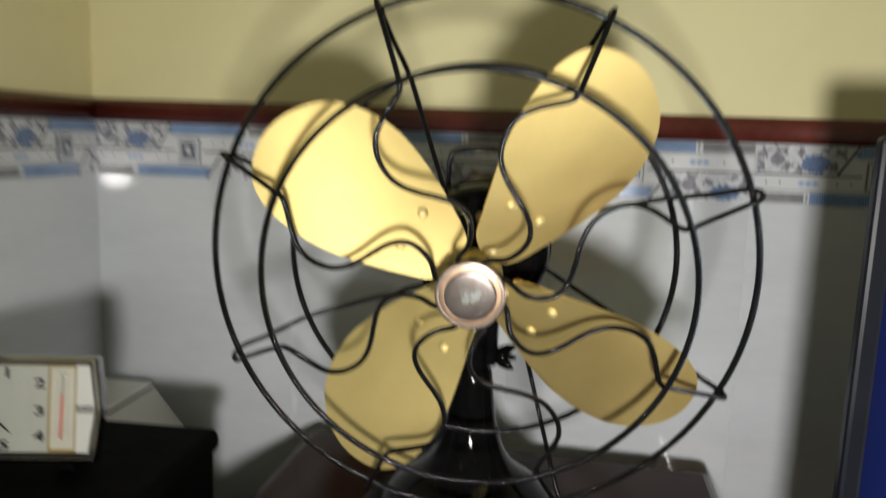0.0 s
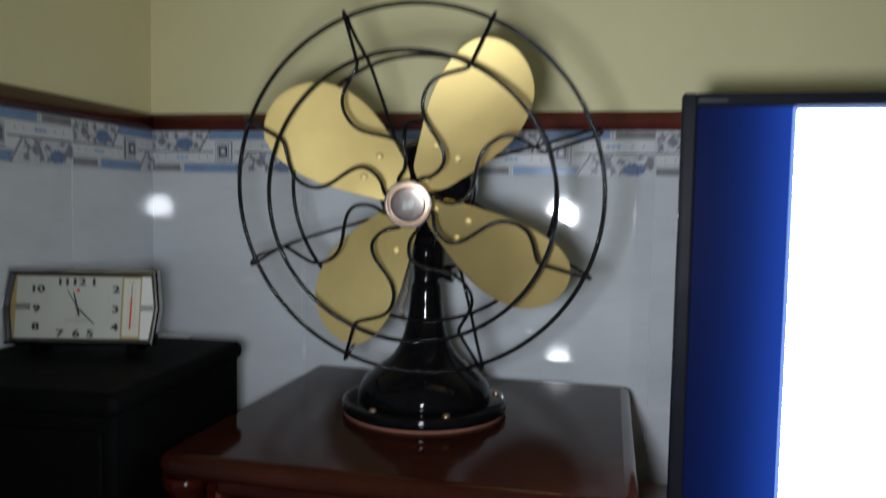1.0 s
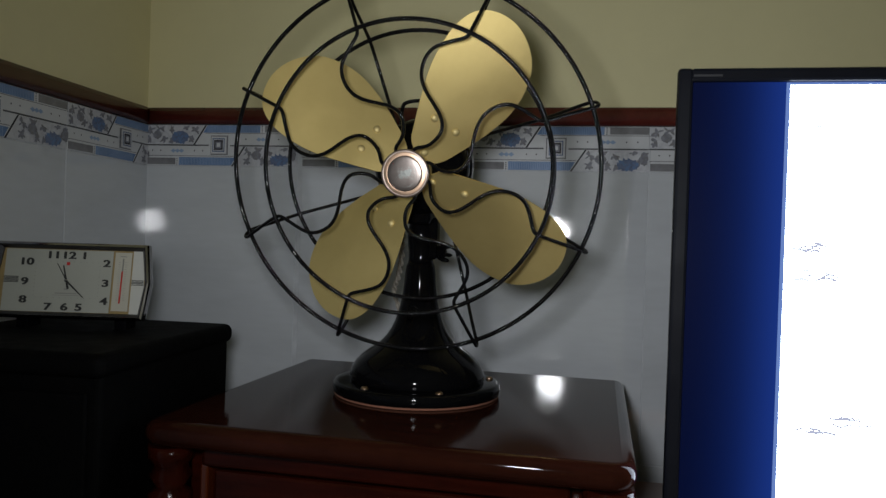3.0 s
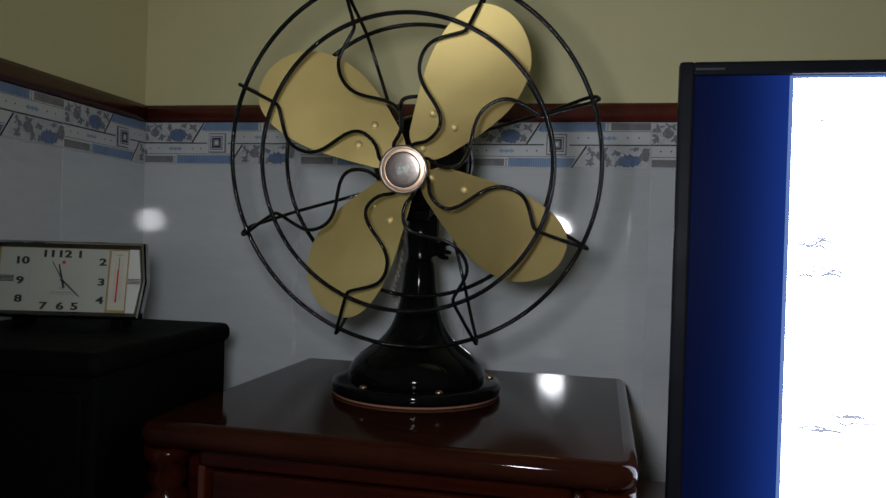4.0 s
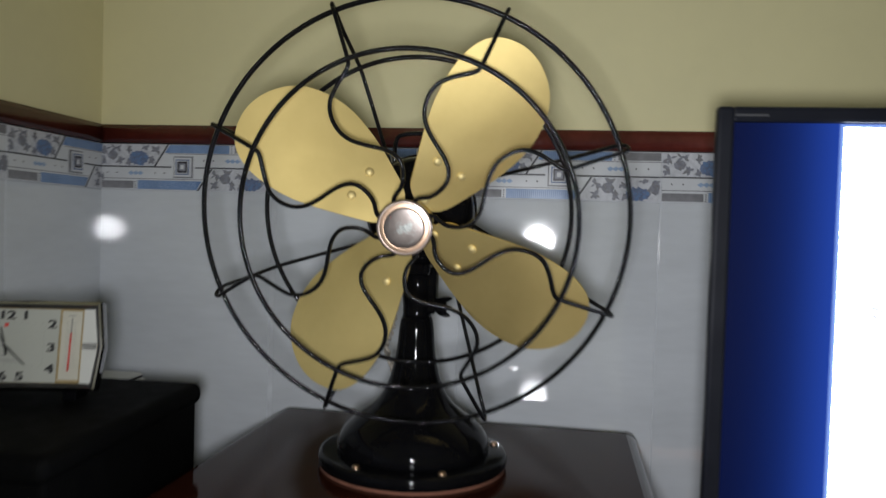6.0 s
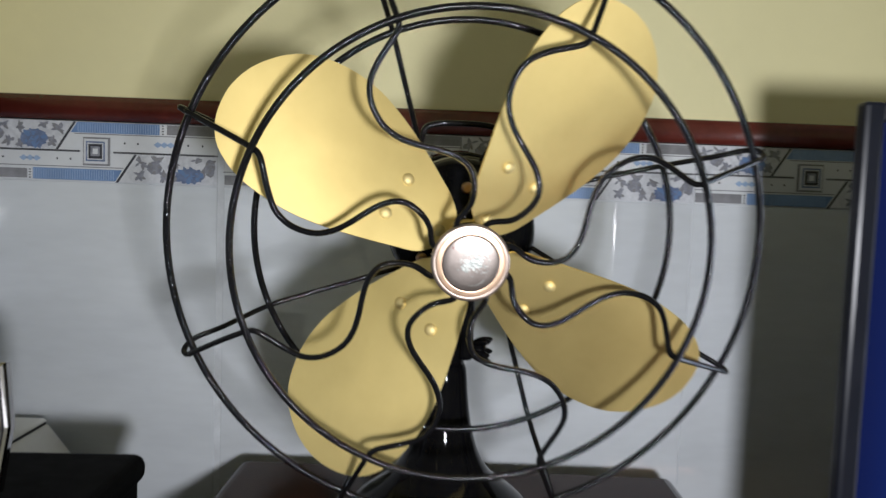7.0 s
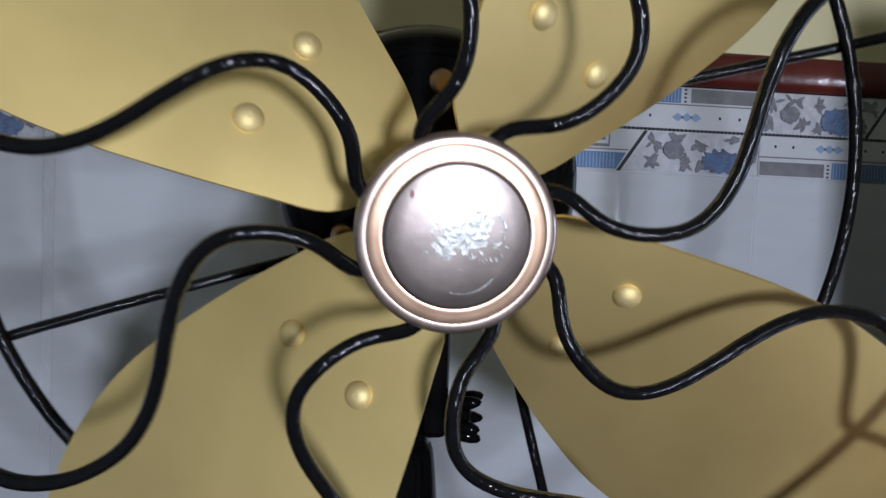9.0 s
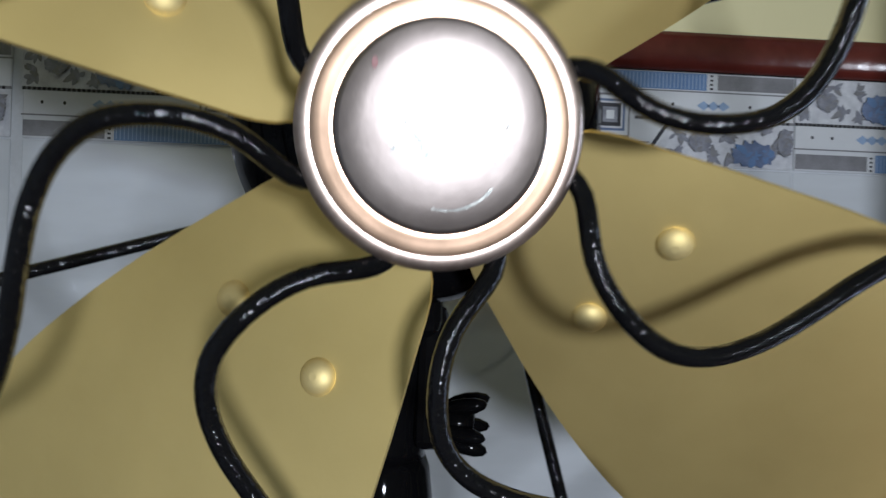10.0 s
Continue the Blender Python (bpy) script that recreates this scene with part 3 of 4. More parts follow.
part("power_cord", bm, CORD, fan, "grey braided twisted flex")
bm = tube(bmesh.new(), smooth_points([(-0.012, -0.030, 0.222), (-0.020, -0.032, 0.212), (-0.021, -0.030, 0.196), (-0.014, -0.024, 0.186)]), 0.0018, 8)
part("cord_loop", bm, WIRE, fan)


# ---- the black cabinet that carries the clock ----
def speaker():
    s = thing("black_cabinet", "tall black vinyl-covered cabinet with rounded edges", "cabinet", (-0.611, -0.356, 0, 2.0))
    part("body", new_box((-0.119, -0.121, 0.0), (0.116, 0.129, 0.924), 0.005, 3), VINYL, s)
    part("lid", new_box((-0.124, -0.128, 0.918), (0.121, 0.134, 0.940), 0.009, 5), VINYL, s)
    part("front_panel", new_box((-0.108, -0.1245, 0.04), (0.105, -0.120, 0.905), 0.002, 2), VINYL, s)
    return s


speaker()


# ---- the clock ----
def clock():
    c = thing("desk_clock", "chrome-framed desk clock with cream dial and thermometer", "clock", (-0.626, -0.332, 0.939, 12.0))
    w, hh, z0, lean = 0.0820, 0.040, 0.0510, 9.0
    m = Matrix.Translation((0, 0, z0)) @ pose(0, 0, 0, -lean, 0, 0) @ Matrix.Diagonal((1.035, 1, 1.015, 1))

    def outline(k, y):
        e = 0.0045
        return [(-w + e + k, y, -hh + k), (w - e - k, y, -hh + k), (w - k, y, 0.0), (w - e - k, y, hh - k), (-w + e + k, y, hh - k), (-w + k, y, 0.0)]

    def loft(levels):
        bm = bmesh.new()
        rings = [[bm.verts.new(p) for p in outline(k, y)] for k, y in levels]
        for a, b in zip(rings, rings[1:]):
            for i in range(6):
                bm.faces.new((a[i], a[(i + 1) % 6], b[(i + 1) % 6], b[i]))
        return bm, rings

    bm, rings = loft([(0.024, 0.034), (0.020, 0.026), (0.0085, 0.008), (0.0020, -0.002)])
    bm.faces.new(rings[0])
    bm.faces.new(list(reversed(rings[-1])))
    bmesh.ops.recalc_face_normals(bm, faces=bm.faces)
    bmesh.ops.transform(bm, matrix=m, verts=bm.verts)
    part("case", bm, CLOCK_CASE, c, "dark plastic case")
    bm, rings = loft([(0.0015, 0.004), (0.0, -0.002), (0.0, -0.009), (0.0012, -0.011), (0.0030, -0.0115), (0.0036, -0.0108)])
    bmesh.ops.recalc_face_normals(bm, faces=bm.faces)
    bmesh.ops.transform(bm, matrix=m, verts=bm.verts)
    part("bezel", bm, CHROME, c, "chrome frame")
    bm, rings = loft([(0.0034, -0.0112), (0.0042, -0.0110), (0.0066, -0.0072), (0.0068, -0.0045)])
    bmesh.ops.recalc_face_normals(bm, faces=bm.faces)
    bmesh.ops.transform(bm, matrix=m, verts=bm.verts)
    part("inner_frame", bm, CLOCK_CASE, c, "black inner frame")

    def plate(name, x0, x1, za, zb, y, material, parent, label=""):
        bm = new_box((x0, y, za), (x1, y + 0.0012, zb))
        bmesh.ops.transform(bm, matrix=m, verts=bm.verts)
        return part(name, bm, material, parent, label)

    gold = plate("gold_border", -0.0745, 0.0745, -0.0345, 0.0345, -0.0052, GOLD, c, "gold border round the dial")
    dial = plate("dial", -0.0685, 0.0408, -0.0330, 0.0326, -0.0062, DIAL, c, "cream rectangular dial")
    gauge = plate("thermometer", 0.0430, 0.0600, -0.0305, 0.0315, -0.0064, GAUGE, c, "strip thermometer with red column")
    plate("white_panel", 0.0615, 0.0742, -0.0335, 0.0335, -0.0062, DIAL_WHITE, c)

    def ink(name, x0, x1, za, zb, material, parent, y=-0.0066, d=0.0004):
        bm = new_box((x0, y, za), (x1, y + d, zb))
        bmesh.ops.transform(bm, matrix=m, verts=bm.verts)
        return part(name, bm, material, parent)

    bm = bmesh.new()
    for k in range(4):
        box(bm, (0.0618, -0.0067, -0.0028 + 0.0015 * k), (0.0740, -0.0063, -0.0020 + 0.0015 * k))
    bmesh.ops.transform(bm, matrix=m, verts=bm.verts)
    part("side_stripes", bm, INK, c)
    bm = bmesh.new()
    for k in range(5):
        box(bm, (-0.0682, -0.0067, -0.0030 + 0.0014 * k), (-0.0535, -0.0063, -0.0022 + 0.0014 * k))
    bmesh.ops.transform(bm, matrix=m, verts=bm.verts)
    part("side_stripes", bm, INK, dial)
    cx = -0.0044
    for text, x, z in (("12", 0.000, 0.0266), ("1", 0.0160, 0.0266), ("2", 0.0395, 0.0190), ("3", 0.0395, -0.0020), ("4", 0.0395, -0.0210), ("5", 0.0145, -0.0280), ("6", 0.0, -0.0280), ("7", -0.0170, -0.0280), ("8", -0.0425, -0.0210), ("9", -0.0425, -0.0020), ("10", -0.0425, 0.0190), ("11", -0.0156, 0.0266)):
        ob = letters("numeral", text, 0.0104, INK, dial, (0, 0, 0))
        for v in ob.data.vertices:
            v.co = m @ (v.co + Vector((cx + x, -0.0066, z)))
    bm = bmesh.new()
    for k in range(11):
        for z in (-0.0185, 0.0195):
            box(bm, (cx - 0.0305 + 0.0061 * k, -0.0067, z), (cx - 0.0298 + 0.0061 * k, -0.0063, z + 0.0007))
    for k in range(9):
        for x in (-0.0330, 0.0325):
            box(bm, (cx + x, -0.0067, -0.016 + 0.004 * k), (cx + x + 0.0007, -0.0063, -0.0153 + 0.004 * k))
    bmesh.ops.transform(bm, matrix=m, verts=bm.verts)
    part("minute_dots", bm, INK_GREY, dial)
    bm = bmesh.new()
    for za, zb, x in ((-0.0140, -0.0128, 0.011), (-0.0158, -0.0152, 0.013), (-0.0100, -0.0080, 0.002)):
        box(bm, (cx - x, -0.0067, za), (cx + x, -0.0063, zb))
    bmesh.ops.transform(bm, matrix=m, verts=bm.verts)
    part("dial_writing", bm, INK_GREY, dial)
    ink("red_mark", cx - 0.0016, cx + 0.0016, 0.0165, 0.0198, RED, dial)

    def pointer(name, deg, back, front, wide, y, material):
        bm = bmesh.new()
        flat(bm, [(-wide, y, -back), (wide, y, -back), (wide * 0.5, y, front), (-wide * 0.5, y, front)])
        r = bmesh.ops.extrude_face_region(bm, geom=list(bm.faces))
        for v in r["geom"]:
            if isinstance(v, bmesh.types.BMVert):
                v.co.y -= 0.0005
        bmesh.ops.recalc_face_normals(bm, faces=bm.faces)
        bmesh.ops.transform(bm, matrix=m @ Matrix.Translation((cx, 0, 0)) @ Matrix.Rotation(radians(deg), 4, "Y"), verts=bm.verts)
        return part(name, bm, material, dial)

    pointer("hour_pointer", -15, 0.009, 0.0165, 0.0011, -0.0072, INK)
    pointer("minute_pointer", 133, 0.0, 0.0255, 0.0009, -0.0080, INK)
    pointer("alarm_pointer", -31, 0.0, 0.0215, 0.0005, -0.0069, INK)
    bm = lathe(bmesh.new(), [(0.0016, 0), (0.0016, 0.0012), (0.0008, 0.0018)], 14, m=m @ Matrix.Translation((cx, -0.0078, 0)) @ pose(0, 0, 0, 90, 0, 0))
    part("centre_pin", bm, CHROME, dial)
    bm = tube(bmesh.new(), [(0.0513, -0.0068, -0.0215), (0.0517, -0.0068, 0.0250)], 0.0007, 8)
    bmesh.ops.transform(bm, matrix=m, verts=bm.verts)
    part("glass_tube", bm, INK_GREY, gauge)
    bm = tube(bmesh.new(), [(0.0510, -0.0074, -0.0225), (0.0513, -0.0074, -0.013), (0.0516, -0.0072, 0.0115)], 0.0008, 8)
    bmesh.ops.transform(bm, matrix=m, verts=bm.verts)
    part("red_column", bm, RED, gauge)
    bm = bmesh.new()
    for k in range(17):
        for s in (-1, 1):
            box(bm, (0.0515 + s * 0.0032 - 0.0012, -0.0067, -0.019 + 0.0025 * k), (0.0515 + s * 0.0032 + 0.0012, -0.0063, -0.0186 + 0.0025 * k))
    box(bm, (0.0482, -0.0067, 0.0268), (0.0546, -0.0063, 0.0278))
    bmesh.ops.transform(bm, matrix=m, verts=bm.verts)
    part("scale_marks", bm, INK_GREY, gauge)
    for x in (-0.052, 0.052):
        part("foot", new_box((x - 0.006, -0.004, 0.0), (x + 0.006, 0.024, 0.0175), 0.001), ENAMEL, c)
    return c


clock()


# ---- white plastic box on a stool behind the black cabinet ----
def box_on_stool():
    s = thing("corner_stool", "narrow dark wooden stool in the corner", "stool", (-0.682, -0.085, 0, 0))
    part("seat", new_box((-0.060, -0.080, 0.72), (0.070, 0.070, 0.745), 0.004), WOOD, s)
    for sx in (-0.048, 0.058):
        for sy in (-0.068, 0.058):
            part("leg", new_box((sx - 0.009, sy - 0.009, 0), (sx + 0.009, sy + 0.009, 0.72), 0.002), WOOD, s)

    def tapered(levels):
        bm = bmesh.new()
        rings = [[bm.verts.new(q) for q in ((x0, y0, z), (x1, y0, z), (x1, y1, z), (x0, y1, z))] for x0, x1, y0, y1, z in levels]
        for a, b in zip(rings, rings[1:]):
            for k in range(4):
                bm.faces.new((a[k], a[(k + 1) % 4], b[(k + 1) % 4], b[k]))
        bm.faces.new(list(reversed(rings[0])))
        bm.faces.new(rings[-1])
        bmesh.ops.bevel(bm, geom=list(bm.edges), offset=0.0018, segments=2, affect="EDGES", profile=0.5)
        return bm

    b = thing("plastic_box", "white plastic box with sloping sides and a fitted lid", "box", (-0.682, -0.085, 0.745, 0))
    part("body", tapered([(-0.058, 0.066, -0.078, 0.066, 0.0), (-0.056, 0.048, -0.070, 0.062, 0.100), (-0.055, 0.0115, -0.050, 0.056, 0.1520)]), SHADE, b)
    part("seam", new_box((-0.054, -0.0485, 0.1505), (0.0098, 0.0545, 0.1550)), INK, b, "dark gap under the lid")
    part("lid", tapered([(-0.0555, 0.0112, -0.0505, 0.0565, 0.1548), (-0.0535, 0.0085, -0.048, 0.054, 0.1590)]), SHADE, b)


box_on_stool()


# ---- television on a low wooden stand ----
def television():
    t = thing("television", "flat television with dark bezel showing a bright white picture", "television", (0.372, -0.314, 0.736, 0))
    W, z0, z1 = 0.377, 0.022, 0.482
    iw0, iz0, iz1 = W - 0.014, 0.040, 0.469
    bm = bmesh.new()
    box(bm, (-W, 0.0, z0), (-iw0, 0.012, z1), 0.003)
    box(bm, (iw0, 0.0, z0), (W, 0.012, z1), 0.003)
    box(bm, (-iw0 - 0.002, 0.0005, iz1), (iw0 + 0.002, 0.0115, z1), 0.003)
    box(bm, (-iw0 - 0.002, 0.0005, z0), (iw0 + 0.002, 0.0115, iz0), 0.003)
    part("bezel", bm, BEZEL, t, "dark grey glossy bezel")
    part("back_cover", new_box((-W + 0.006, 0.0110, z0 + 0.006), (W - 0.006, 0.022, z1 - 0.006), 0.004, 3), TV_BACK, t)
    part("rear_bulge", new_box((-W + 0.045, 0.021, z0 + 0.01), (W - 0.045, 0.065, z0 + 0.26), 0.012, 3), TV_BACK, t)
    bm = bmesh.new()
    flat(bm, [(-iw0, 0.005, iz0), (iw0, 0.005, iz0), (iw0, 0.005, iz1), (-iw0, 0.005, iz1)])
    screen = part("screen", bm, SCREEN_BLUE, t, "lit screen with dark blue side bands")
    # added strip just outside the picture, painted bloom that softens its edge
    bm = bmesh.new()
    flat(bm, [(-0.2795, 0.0048, iz0 + 0.003), (0.2795, 0.0048, iz0 + 0.003), (0.2795, 0.0048, iz1 - 0.0005), (-0.2795, 0.0048, iz1 - 0.0005)])
    part("picture_bloom", bm, SCREEN_BLOOM, screen, "pale blue strip painted as bloom round the picture")
    bm = bmesh.new()
    flat(bm, [(-0.276, 0.0046, iz0 + 0.006), (0.276, 0.0046, iz0 + 0.006), (0.276, 0.0046, iz1 - 0.003), (-0.276, 0.0046, iz1 - 0.003)])
    picture = part("picture", bm, SCREEN_WHITE, screen, "overexposed white picture")
    bm = bmesh.new()
    r, level = random.Random(9), 0.0043
    for x0, x1, z, n in ((-0.262, -0.235, 0.315, 6), (-0.262, -0.256, 0.290, 3), (-0.245, -0.235, 0.292, 4), (-0.262, -0.235, 0.150, 7), (-0.225, -0.18, 0.155, 6), (-0.255, -0.248, 0.425, 3), (-0.19, -0.15, 0.205, 5)):
        for k in range(n):
            x, zz, level = r.uniform(x0, x1), z + r.uniform(-0.006, 0.006), level - 0.000004
            a, b, bend = r.uniform(0.004, 0.012), r.uniform(0.0005, 0.0012), r.uniform(-0.003, 0.003)
            for i in range(4):
                u0, u1 = -1 + i * 0.5, -0.5 + i * 0.5
                flat(bm, [(x + a * u0, level, zz + bend * u0 * u0 - b), (x + a * u1, level, zz + bend * u1 * u1 - b), (x + a * u1, level, zz + bend * u1 * u1 + b), (x + a * u0, level, zz + bend * u0 * u0 + b)])
    marks = part("picture_scribble", bm, SCREEN_MARK, picture, "faint grey scribbles on the white picture")
    marks["kind"] = "stuff"
    part("logo_bar", new_box((-0.371 + 0.008, -0.0004, z1 - 0.0085), (-0.371 + 0.034, 0.001, z1 - 0.0065)), mat("bezel_print", (0.028, 0.029, 0.034), 0.5), t)
    part("stand_neck", new_box((-0.05, 0.02, 0.008), (0.05, 0.045, 0.06), 0.004), TV_BACK, t)
    part("stand_base", new_box((-0.22, -0.07, 0.0), (0.22, 0.13, 0.010), 0.004), TV_BACK, t)
    return t


television()


def tv_stand():
    s = thing("tv_stand", "long brown wooden stand under the television", "stand", (0.60, -0.24, 0, 0))
    part("top", new_box((-0.615, -0.215, 0.705), (0.60, 0.215, 0.735), 0.004), LEDGE, s)
    part("body", new_box((-0.590, -0.195, 0.04), (0.58, 0.210, 0.705), 0.003), LEDGE, s)
    part("plinth", new_box((-0.575, -0.18, 0.0), (0.565, 0.205, 0.04)), LEDGE, s)
    for x0, x1 in ((-0.58, -0.01), (0.005, 0.57)):
        d = part("door", new_box((x0, -0.205, 0.06), (x1, -0.1955, 0.69), 0.003), LEDGE, s)
        part("knob", lathe(bmesh.new(), [(0.006, 0), (0.006, 0.008), (0.012, 0.014), (0.010, 0.022), (0.004, 0.025)], 16, m=Matrix.Translation(((x1 - 0.03) if x0 < -0.3 else (x0 + 0.03), -0.205, 0.4)) @ pose(0, 0, 0, 90, 0, 0)), CHROME, d)
    return s


tv_stand()


# ---- tiles: dado tiles and the printed border ----
TW, TH = 0.25, 0.40


def dado_tile_mesh(w, h):
    bm = new_box((0.0005, -0.004, 0.0005), (w - 0.0005, 0.0, h - 0.0005), 0.0006, 1)
    me = bpy.data.meshes.new("wall_tile")
    bm.to_mesh(me)
    bm.free()
    me.materials.append(TILE)
    return me


def border_mesh(cut=None):
    """One printed border tile, 250 x 63 mm, with its print as thin raised glaze."""
    W, H = TW, B1 - B0
    bm = new_box((0.0006, -0.005, 0.0006), (W - 0.0006, 0.0, H - 0.0002), 0.0006, 1)
    y = [-0.00515]

    def quad(x0, z0, x1, z1, mi, sl0=0.0, sl1=0.0):
        flat(bm, [(W * x0, y[0], H * z0), (W * x1, y[0], H * z0), (W * (x1 + sl1), y[0], H * z1), (W * (x0 + sl0), y[0], H * z1)], mi)

    def blob(x, z, rx, rz, mi, n=10, wob=0.25, rr=random.Random(3)):
        flat(bm, [(W * x + rx * (1 + rr.uniform(-wob, wob)) * math.cos(2 * math.pi * i / n), y[0], H * z + rz * (1 + rr.uniform(-wob, wob)) * math.sin(2 * math.pi * i / n)) for i in range(n)], mi)

    WHITE, BLUE, LBLUE, GREY, PALE, DARK, SLATE, LEAF = range(8)
    rr = random.Random(11)
    quad(0.005, 0.03, 0.205, 0.19, GREY)
    quad(0.228, 0.02, 0.572, 0.21, BLUE, 0, 0.028)
    quad(0.385, 0.81, 0.755, 0.985, BLUE, 0.028, 0)
    quad(0.785, 0.82, 0.995, 0.98, GREY)
    quad(0.0, 0.52, 0.318, 0.985, PALE, 0, 0.075)
    quad(0.592, 0.015, 0.998, 0.475, PALE, 0.078, 0)
    y[0] -= 0.00012
    for k in range(34):
        quad(0.232 + k * 0.010, 0.03, 0.235 + k * 0.010, 0.2, LBLUE)
    for k in range(34):
        quad(0.415 + k * 0.010, 0.82, 0.418 + k * 0.010, 0.975, LBLUE)
    for k in range(4):
        quad(0.212, 0.03 + 0.045 * k, 0.220, 0.05 + 0.045 * k, DARK)
        quad(0.764, 0.82 + 0.045 * k, 0.772, 0.84 + 0.045 * k, DARK)
    quad(0.0, 0.235, 0.605, 0.25, GREY)
    quad(0.40, 0.785, 1.0, 0.80, GREY)
    quad(0.0, 0.488, 0.425, 0.517, GREY)
    quad(0.562, 0.483, 1.0, 0.512, GREY)
    quad(0.572, 0.0, 0.584, 0.475, DARK, 0.078, 0.078)
    quad(0.322, 0.52, 0.334, 0.99, DARK, 0.075, 0.075)
    quad(0.437, 0.27, 0.550, 0.74, GREY)
    for x in (0.05, 0.105, 0.33, 0.385):
        blob(x, 0.37, 0.0010, 0.0012, DARK, 8, 0.05)
    for x in (0.61, 0.665, 0.875, 0.935):
        blob(x, 0.655, 0.0010, 0.0012, DARK, 8, 0.05)
    for x, z in ((0.19, 0.365), (0.217, 0.365), (0.244, 0.365), (0.748, 0.65), (0.775, 0.65), (0.802, 0.65)):
        flat(bm, [(W * x - 0.0045, y[0], H * z), (W * x, y[0], H * z - 0.0032), (W * x + 0.0045, y[0], H * z), (W * x, y[0], H * z + 0.0032)], LBLUE)
    # flowers and leaves in the two slanted fields
    def inside(px, pz):
        """Keeps a point of the print within its slanted field."""
        x, z = px / W, pz / H
        if x < 0.5:
            z = min(0.983, max(0.522, z))
            x = min(0.317 + 0.075 * (z - 0.52) / 0.465, max(0.004, x))
        else:
            z = min(0.473, max(0.017, z))
            x = max(0.594 + 0.078 * (z - 0.015) / 0.46, min(0.996, x))
        return (W * x, y[0], H * z)

    def leaf(x, z, long, wide, turn, mi):
        pts = []
        for i in range(10):
            a = 2 * math.pi * i / 10
            c, d = long * math.cos(a), wide * math.sin(a) * abs(math.sin(a)) ** 0.4 * (1 - 0.35 * math.cos(a))
            pts.append(inside(W * x + c * math.cos(turn) - d * math.sin(turn), H * z + c * math.sin(turn) + d * math.cos(turn)))
        flat(bm, pts, mi)
        y[0] -= 0.000008

    def rose(x, z, rx, rz, mi, inner):
        flat(bm, [inside(W * x + rx * rr.uniform(0.88, 1.0) * math.cos(2 * math.pi * i / 14), H * z + rz * rr.uniform(0.88, 1.0) * math.sin(2 * math.pi * i / 14)) for i in range(14)], mi)
        y[0] -= 0.00002
        for k in range(11):
            a = 2 * math.pi * (k + rr.random() * 0.6) / 11
            leaf(x + rx / W * 0.72 * math.cos(a), z + rz / H * 0.72 * math.sin(a), rx * rr.uniform(0.22, 0.34), rz * rr.uniform(0.22, 0.40), a + rr.uniform(-0.6, 0.6), mi if k % 4 else inner)
        y[0] -= 0.00002
        for k in range(9):
            a, q = rr.uniform(0, 6.28), rr.uniform(0.1, 0.7)
            leaf(x + rx / W * q * math.cos(a), z + rz / H * q * math.sin(a), rx * rr.uniform(0.10, 0.22), rz * rr.uniform(0.07, 0.15), rr.uniform(0, 3.1), inner)

    def spray(x, z, n, wide, high):
        """A loose cluster of small leaves on thin stems."""
        for k in range(n + 2):
            lx, lz = x + rr.uniform(-wide, wide), z + rr.uniform(-high, high)
            ax, az, bx, bz = W * x, H * z, W * lx, H * lz
            run = max(1e-5, math.hypot(bx - ax, bz - az))
            px, pz = -0.00022 * (bz - az) / run, 0.00022 * (bx - ax) / run
            flat(bm, [inside(ax - px, az - pz), inside(bx - px, bz - pz), inside(bx + px, bz + pz), inside(ax + px, az + pz)], GREY)
            y[0] -= 0.000004
            turn = math.atan2(bz - az, bx - ax) + rr.uniform(-0.5, 0.5)
            leaf(lx, lz, rr.uniform(0.0022, 0.0044), rr.uniform(0.0011, 0.0021), turn, LEAF if k % 3 else GREY)

    for k in range(35):
        quad(0.002 + 0.0121 * k, 0.486, 0.0095 + 0.0121 * k, 0.519, DARK)
        quad(0.565 + 0.0121 * k, 0.481, 0.5725 + 0.0121 * k, 0.514, DARK)
    y[0] -= 0.00002
    for flip in (0, 1):
        ox, oz = 0.645 * flip, -0.515 * flip
        for x, z, n, wide, high in ((0.030, 0.64, 7, 0.020, 0.07), (0.035, 0.86, 7, 0.022, 0.07), (0.100, 0.90, 6, 0.022, 0.05), (0.130, 0.64, 6, 0.020, 0.06), (0.170, 0.86, 5, 0.016, 0.06), (0.175, 0.60, 4, 0.010, 0.04), (0.310, 0.66 + 0.06 * flip, 8, 0.012 + 0.01 * flip, 0.08), (0.335, 0.86, 8, 0.018, 0.07), (0.270, 0.92, 4, 0.02, 0.03)):
            spray(x + ox - (0.012 if flip and x > 0.3 else 0), z + oz, n, wide, high)
    y[0] -= 0.00006
    quad(0.444, 0.30, 0.543, 0.71, WHITE)
    rose(0.237, 0.690, 0.0150, 0.0098, SLATE, BLUE)
    rose(0.085, 0.745, 0.0075, 0.0066, LEAF, GREY)
    rose(0.885, 0.150, 0.0155, 0.0082, SLATE, BLUE)
    rose(0.738, 0.265, 0.0080, 0.0070, LEAF, GREY)
    rose(0.970, 0.290, 0.0052, 0.0100, LEAF, GREY)
    y[0] -= 0.00010
    quad(0.454, 0.340, 0.533, 0.670, SLATE)
    y[0] -= 0.0001
    quad(0.460, 0.365, 0.527, 0.645, PALE)
    y[0] -= 0.0001
    quad(0.465, 0.385, 0.522, 0.625, DARK)
    y[0] -= 0.0001
    quad(0.474, 0.425, 0.513, 0.585, LEAF)
    y[0] -= 0.0001
    quad(0.483, 0.460, 0.504, 0.550, WHITE)
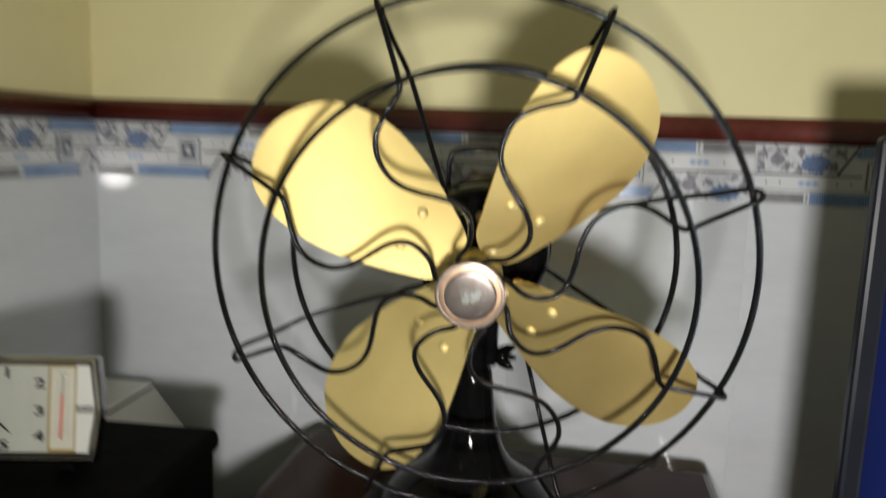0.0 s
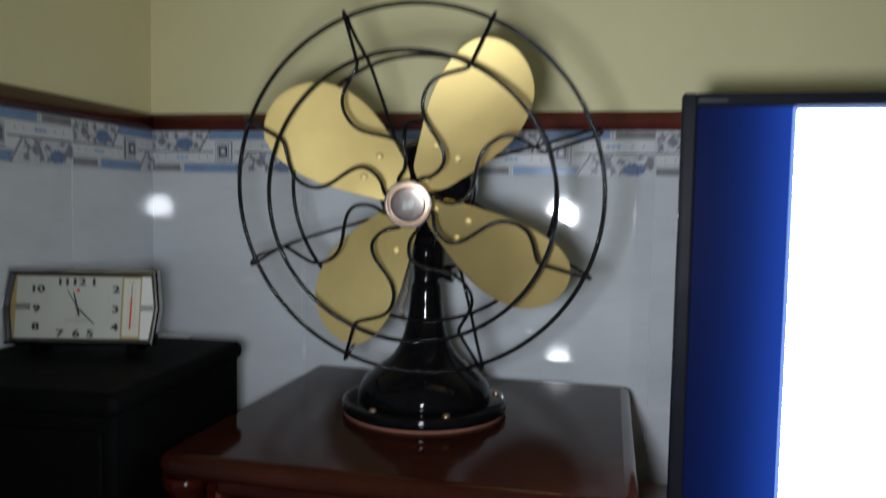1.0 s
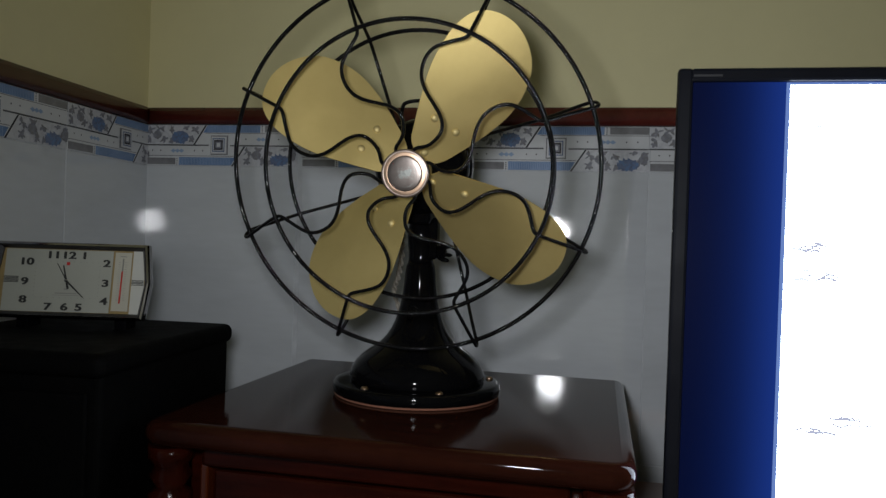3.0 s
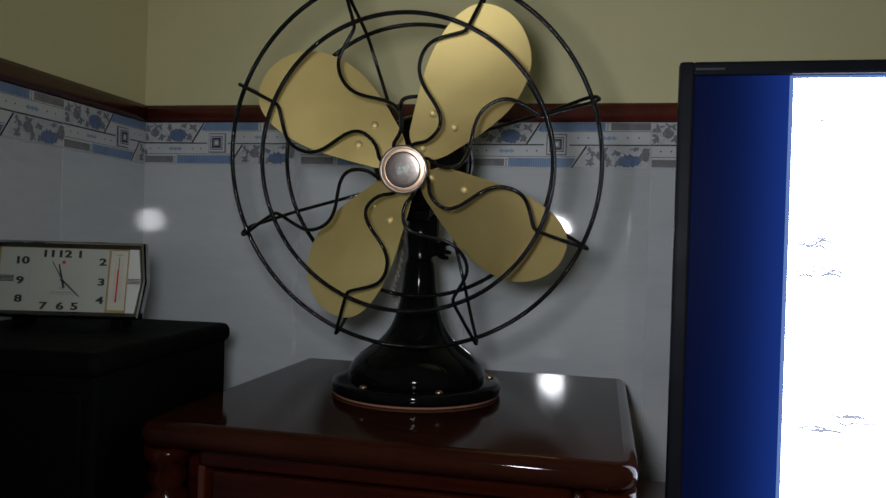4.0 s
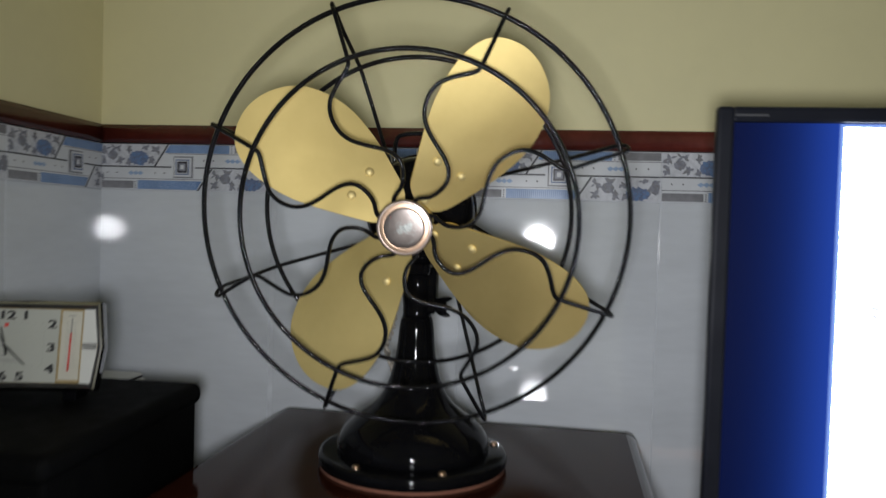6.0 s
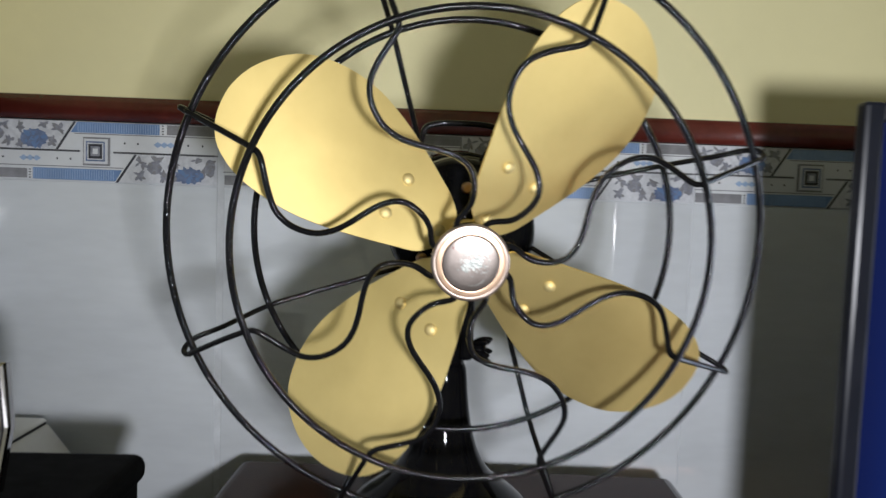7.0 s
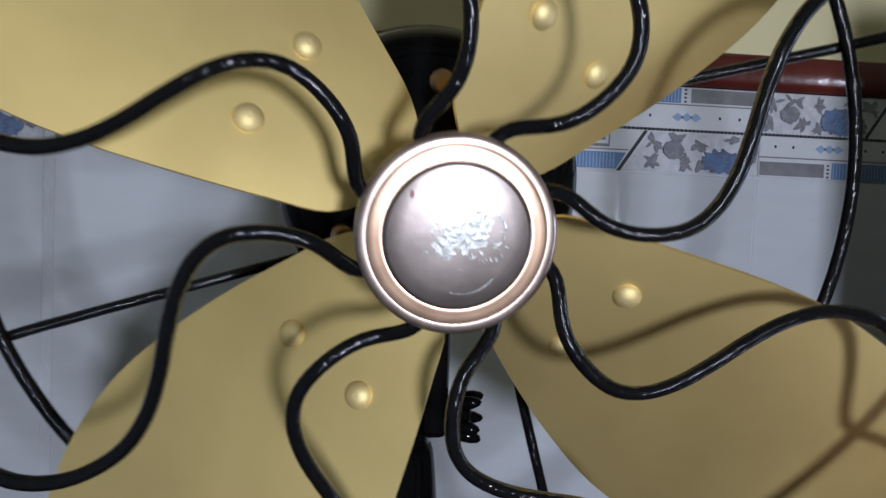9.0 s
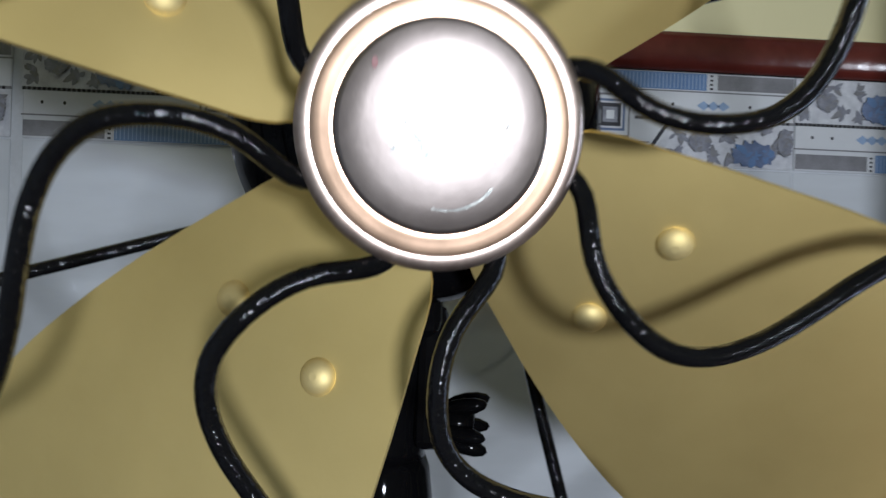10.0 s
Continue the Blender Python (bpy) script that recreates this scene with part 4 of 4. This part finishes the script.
    if cut:
        bmesh.ops.bisect_plane(bm, geom=list(bm.verts) + list(bm.edges) + list(bm.faces), plane_co=(cut, 0, 0), plane_no=(1, 0, 0), clear_outer=True)
    me = bpy.data.meshes.new("border_tile")
    bm.normal_update()
    bmesh.ops.recalc_face_normals(bm, faces=[f for f in bm.faces if f.material_index == 0 and len(f.verts) == 4 and f.calc_center_median().y > -0.0051])
    for f in bm.faces:
        if f.calc_center_median().y < -0.0051 and f.normal.y > 0:
            f.normal_flip()
    bm.to_mesh(me)
    bm.free()
    for m in (PRINT_WHITE, PRINT_BLUE, PRINT_LIGHT_BLUE, PRINT_GREY, PRINT_PALE, PRINT_DARK, PRINT_SLATE, PRINT_LEAF):
        me.materials.append(m)
    return me


def piece(name, me, parent, m):
    ob = new(name, me)
    ob.parent = parent
    ob.matrix_world = m
    return ob


tile_me, low_me = dado_tile_mesh(TW, TH), dado_tile_mesh(TW, B0 - 2 * TH)
border_me = border_mesh()
LEFT_START = -0.186
cut_border, cut_tile, cut_low = border_mesh(-LEFT_START), dado_tile_mesh(-LEFT_START, TH), dado_tile_mesh(-LEFT_START, B0 - 2 * TH)
bed = tagged(link_mesh("grout_back", new_box((LEFT + 0.003, -0.003, 0), (RIGHT, 0, B1)), GROUT), "pale grout bed behind the wall tiles", "grout", kind="structure")
bed_left = tagged(link_mesh("grout_left", new_box((LEFT, FRONT, 0), (LEFT + 0.003, -0.003, B1)), GROUT), "pale grout bed behind the wall tiles", "grout", kind="structure")
for k in range(13):
    x = -3 * TW - 0.006 + TW * k + (0.006 if k else 0.0)
    piece("border_tile", border_me, wall_back, pose(x, 0, B0))
    for z, me in ((B0 - TH, tile_me), (B0 - 2 * TH, tile_me), (0, low_me)):
        piece("wall_tile", me, wall_back, pose(x, 0, z))
for k in range(12):
    y = LEFT_START - TW * k
    last = k == 0
    piece("border_tile", cut_border if last else border_me, wall_left, pose(LEFT, y, B0, 0, 0, 90))
    for z, me, cme in ((B0 - TH, tile_me, cut_tile), (B0 - 2 * TH, tile_me, cut_tile), (0, low_me, cut_low)):
        piece("wall_tile", cme if last else me, wall_left, pose(LEFT, y, z, 0, 0, 90))
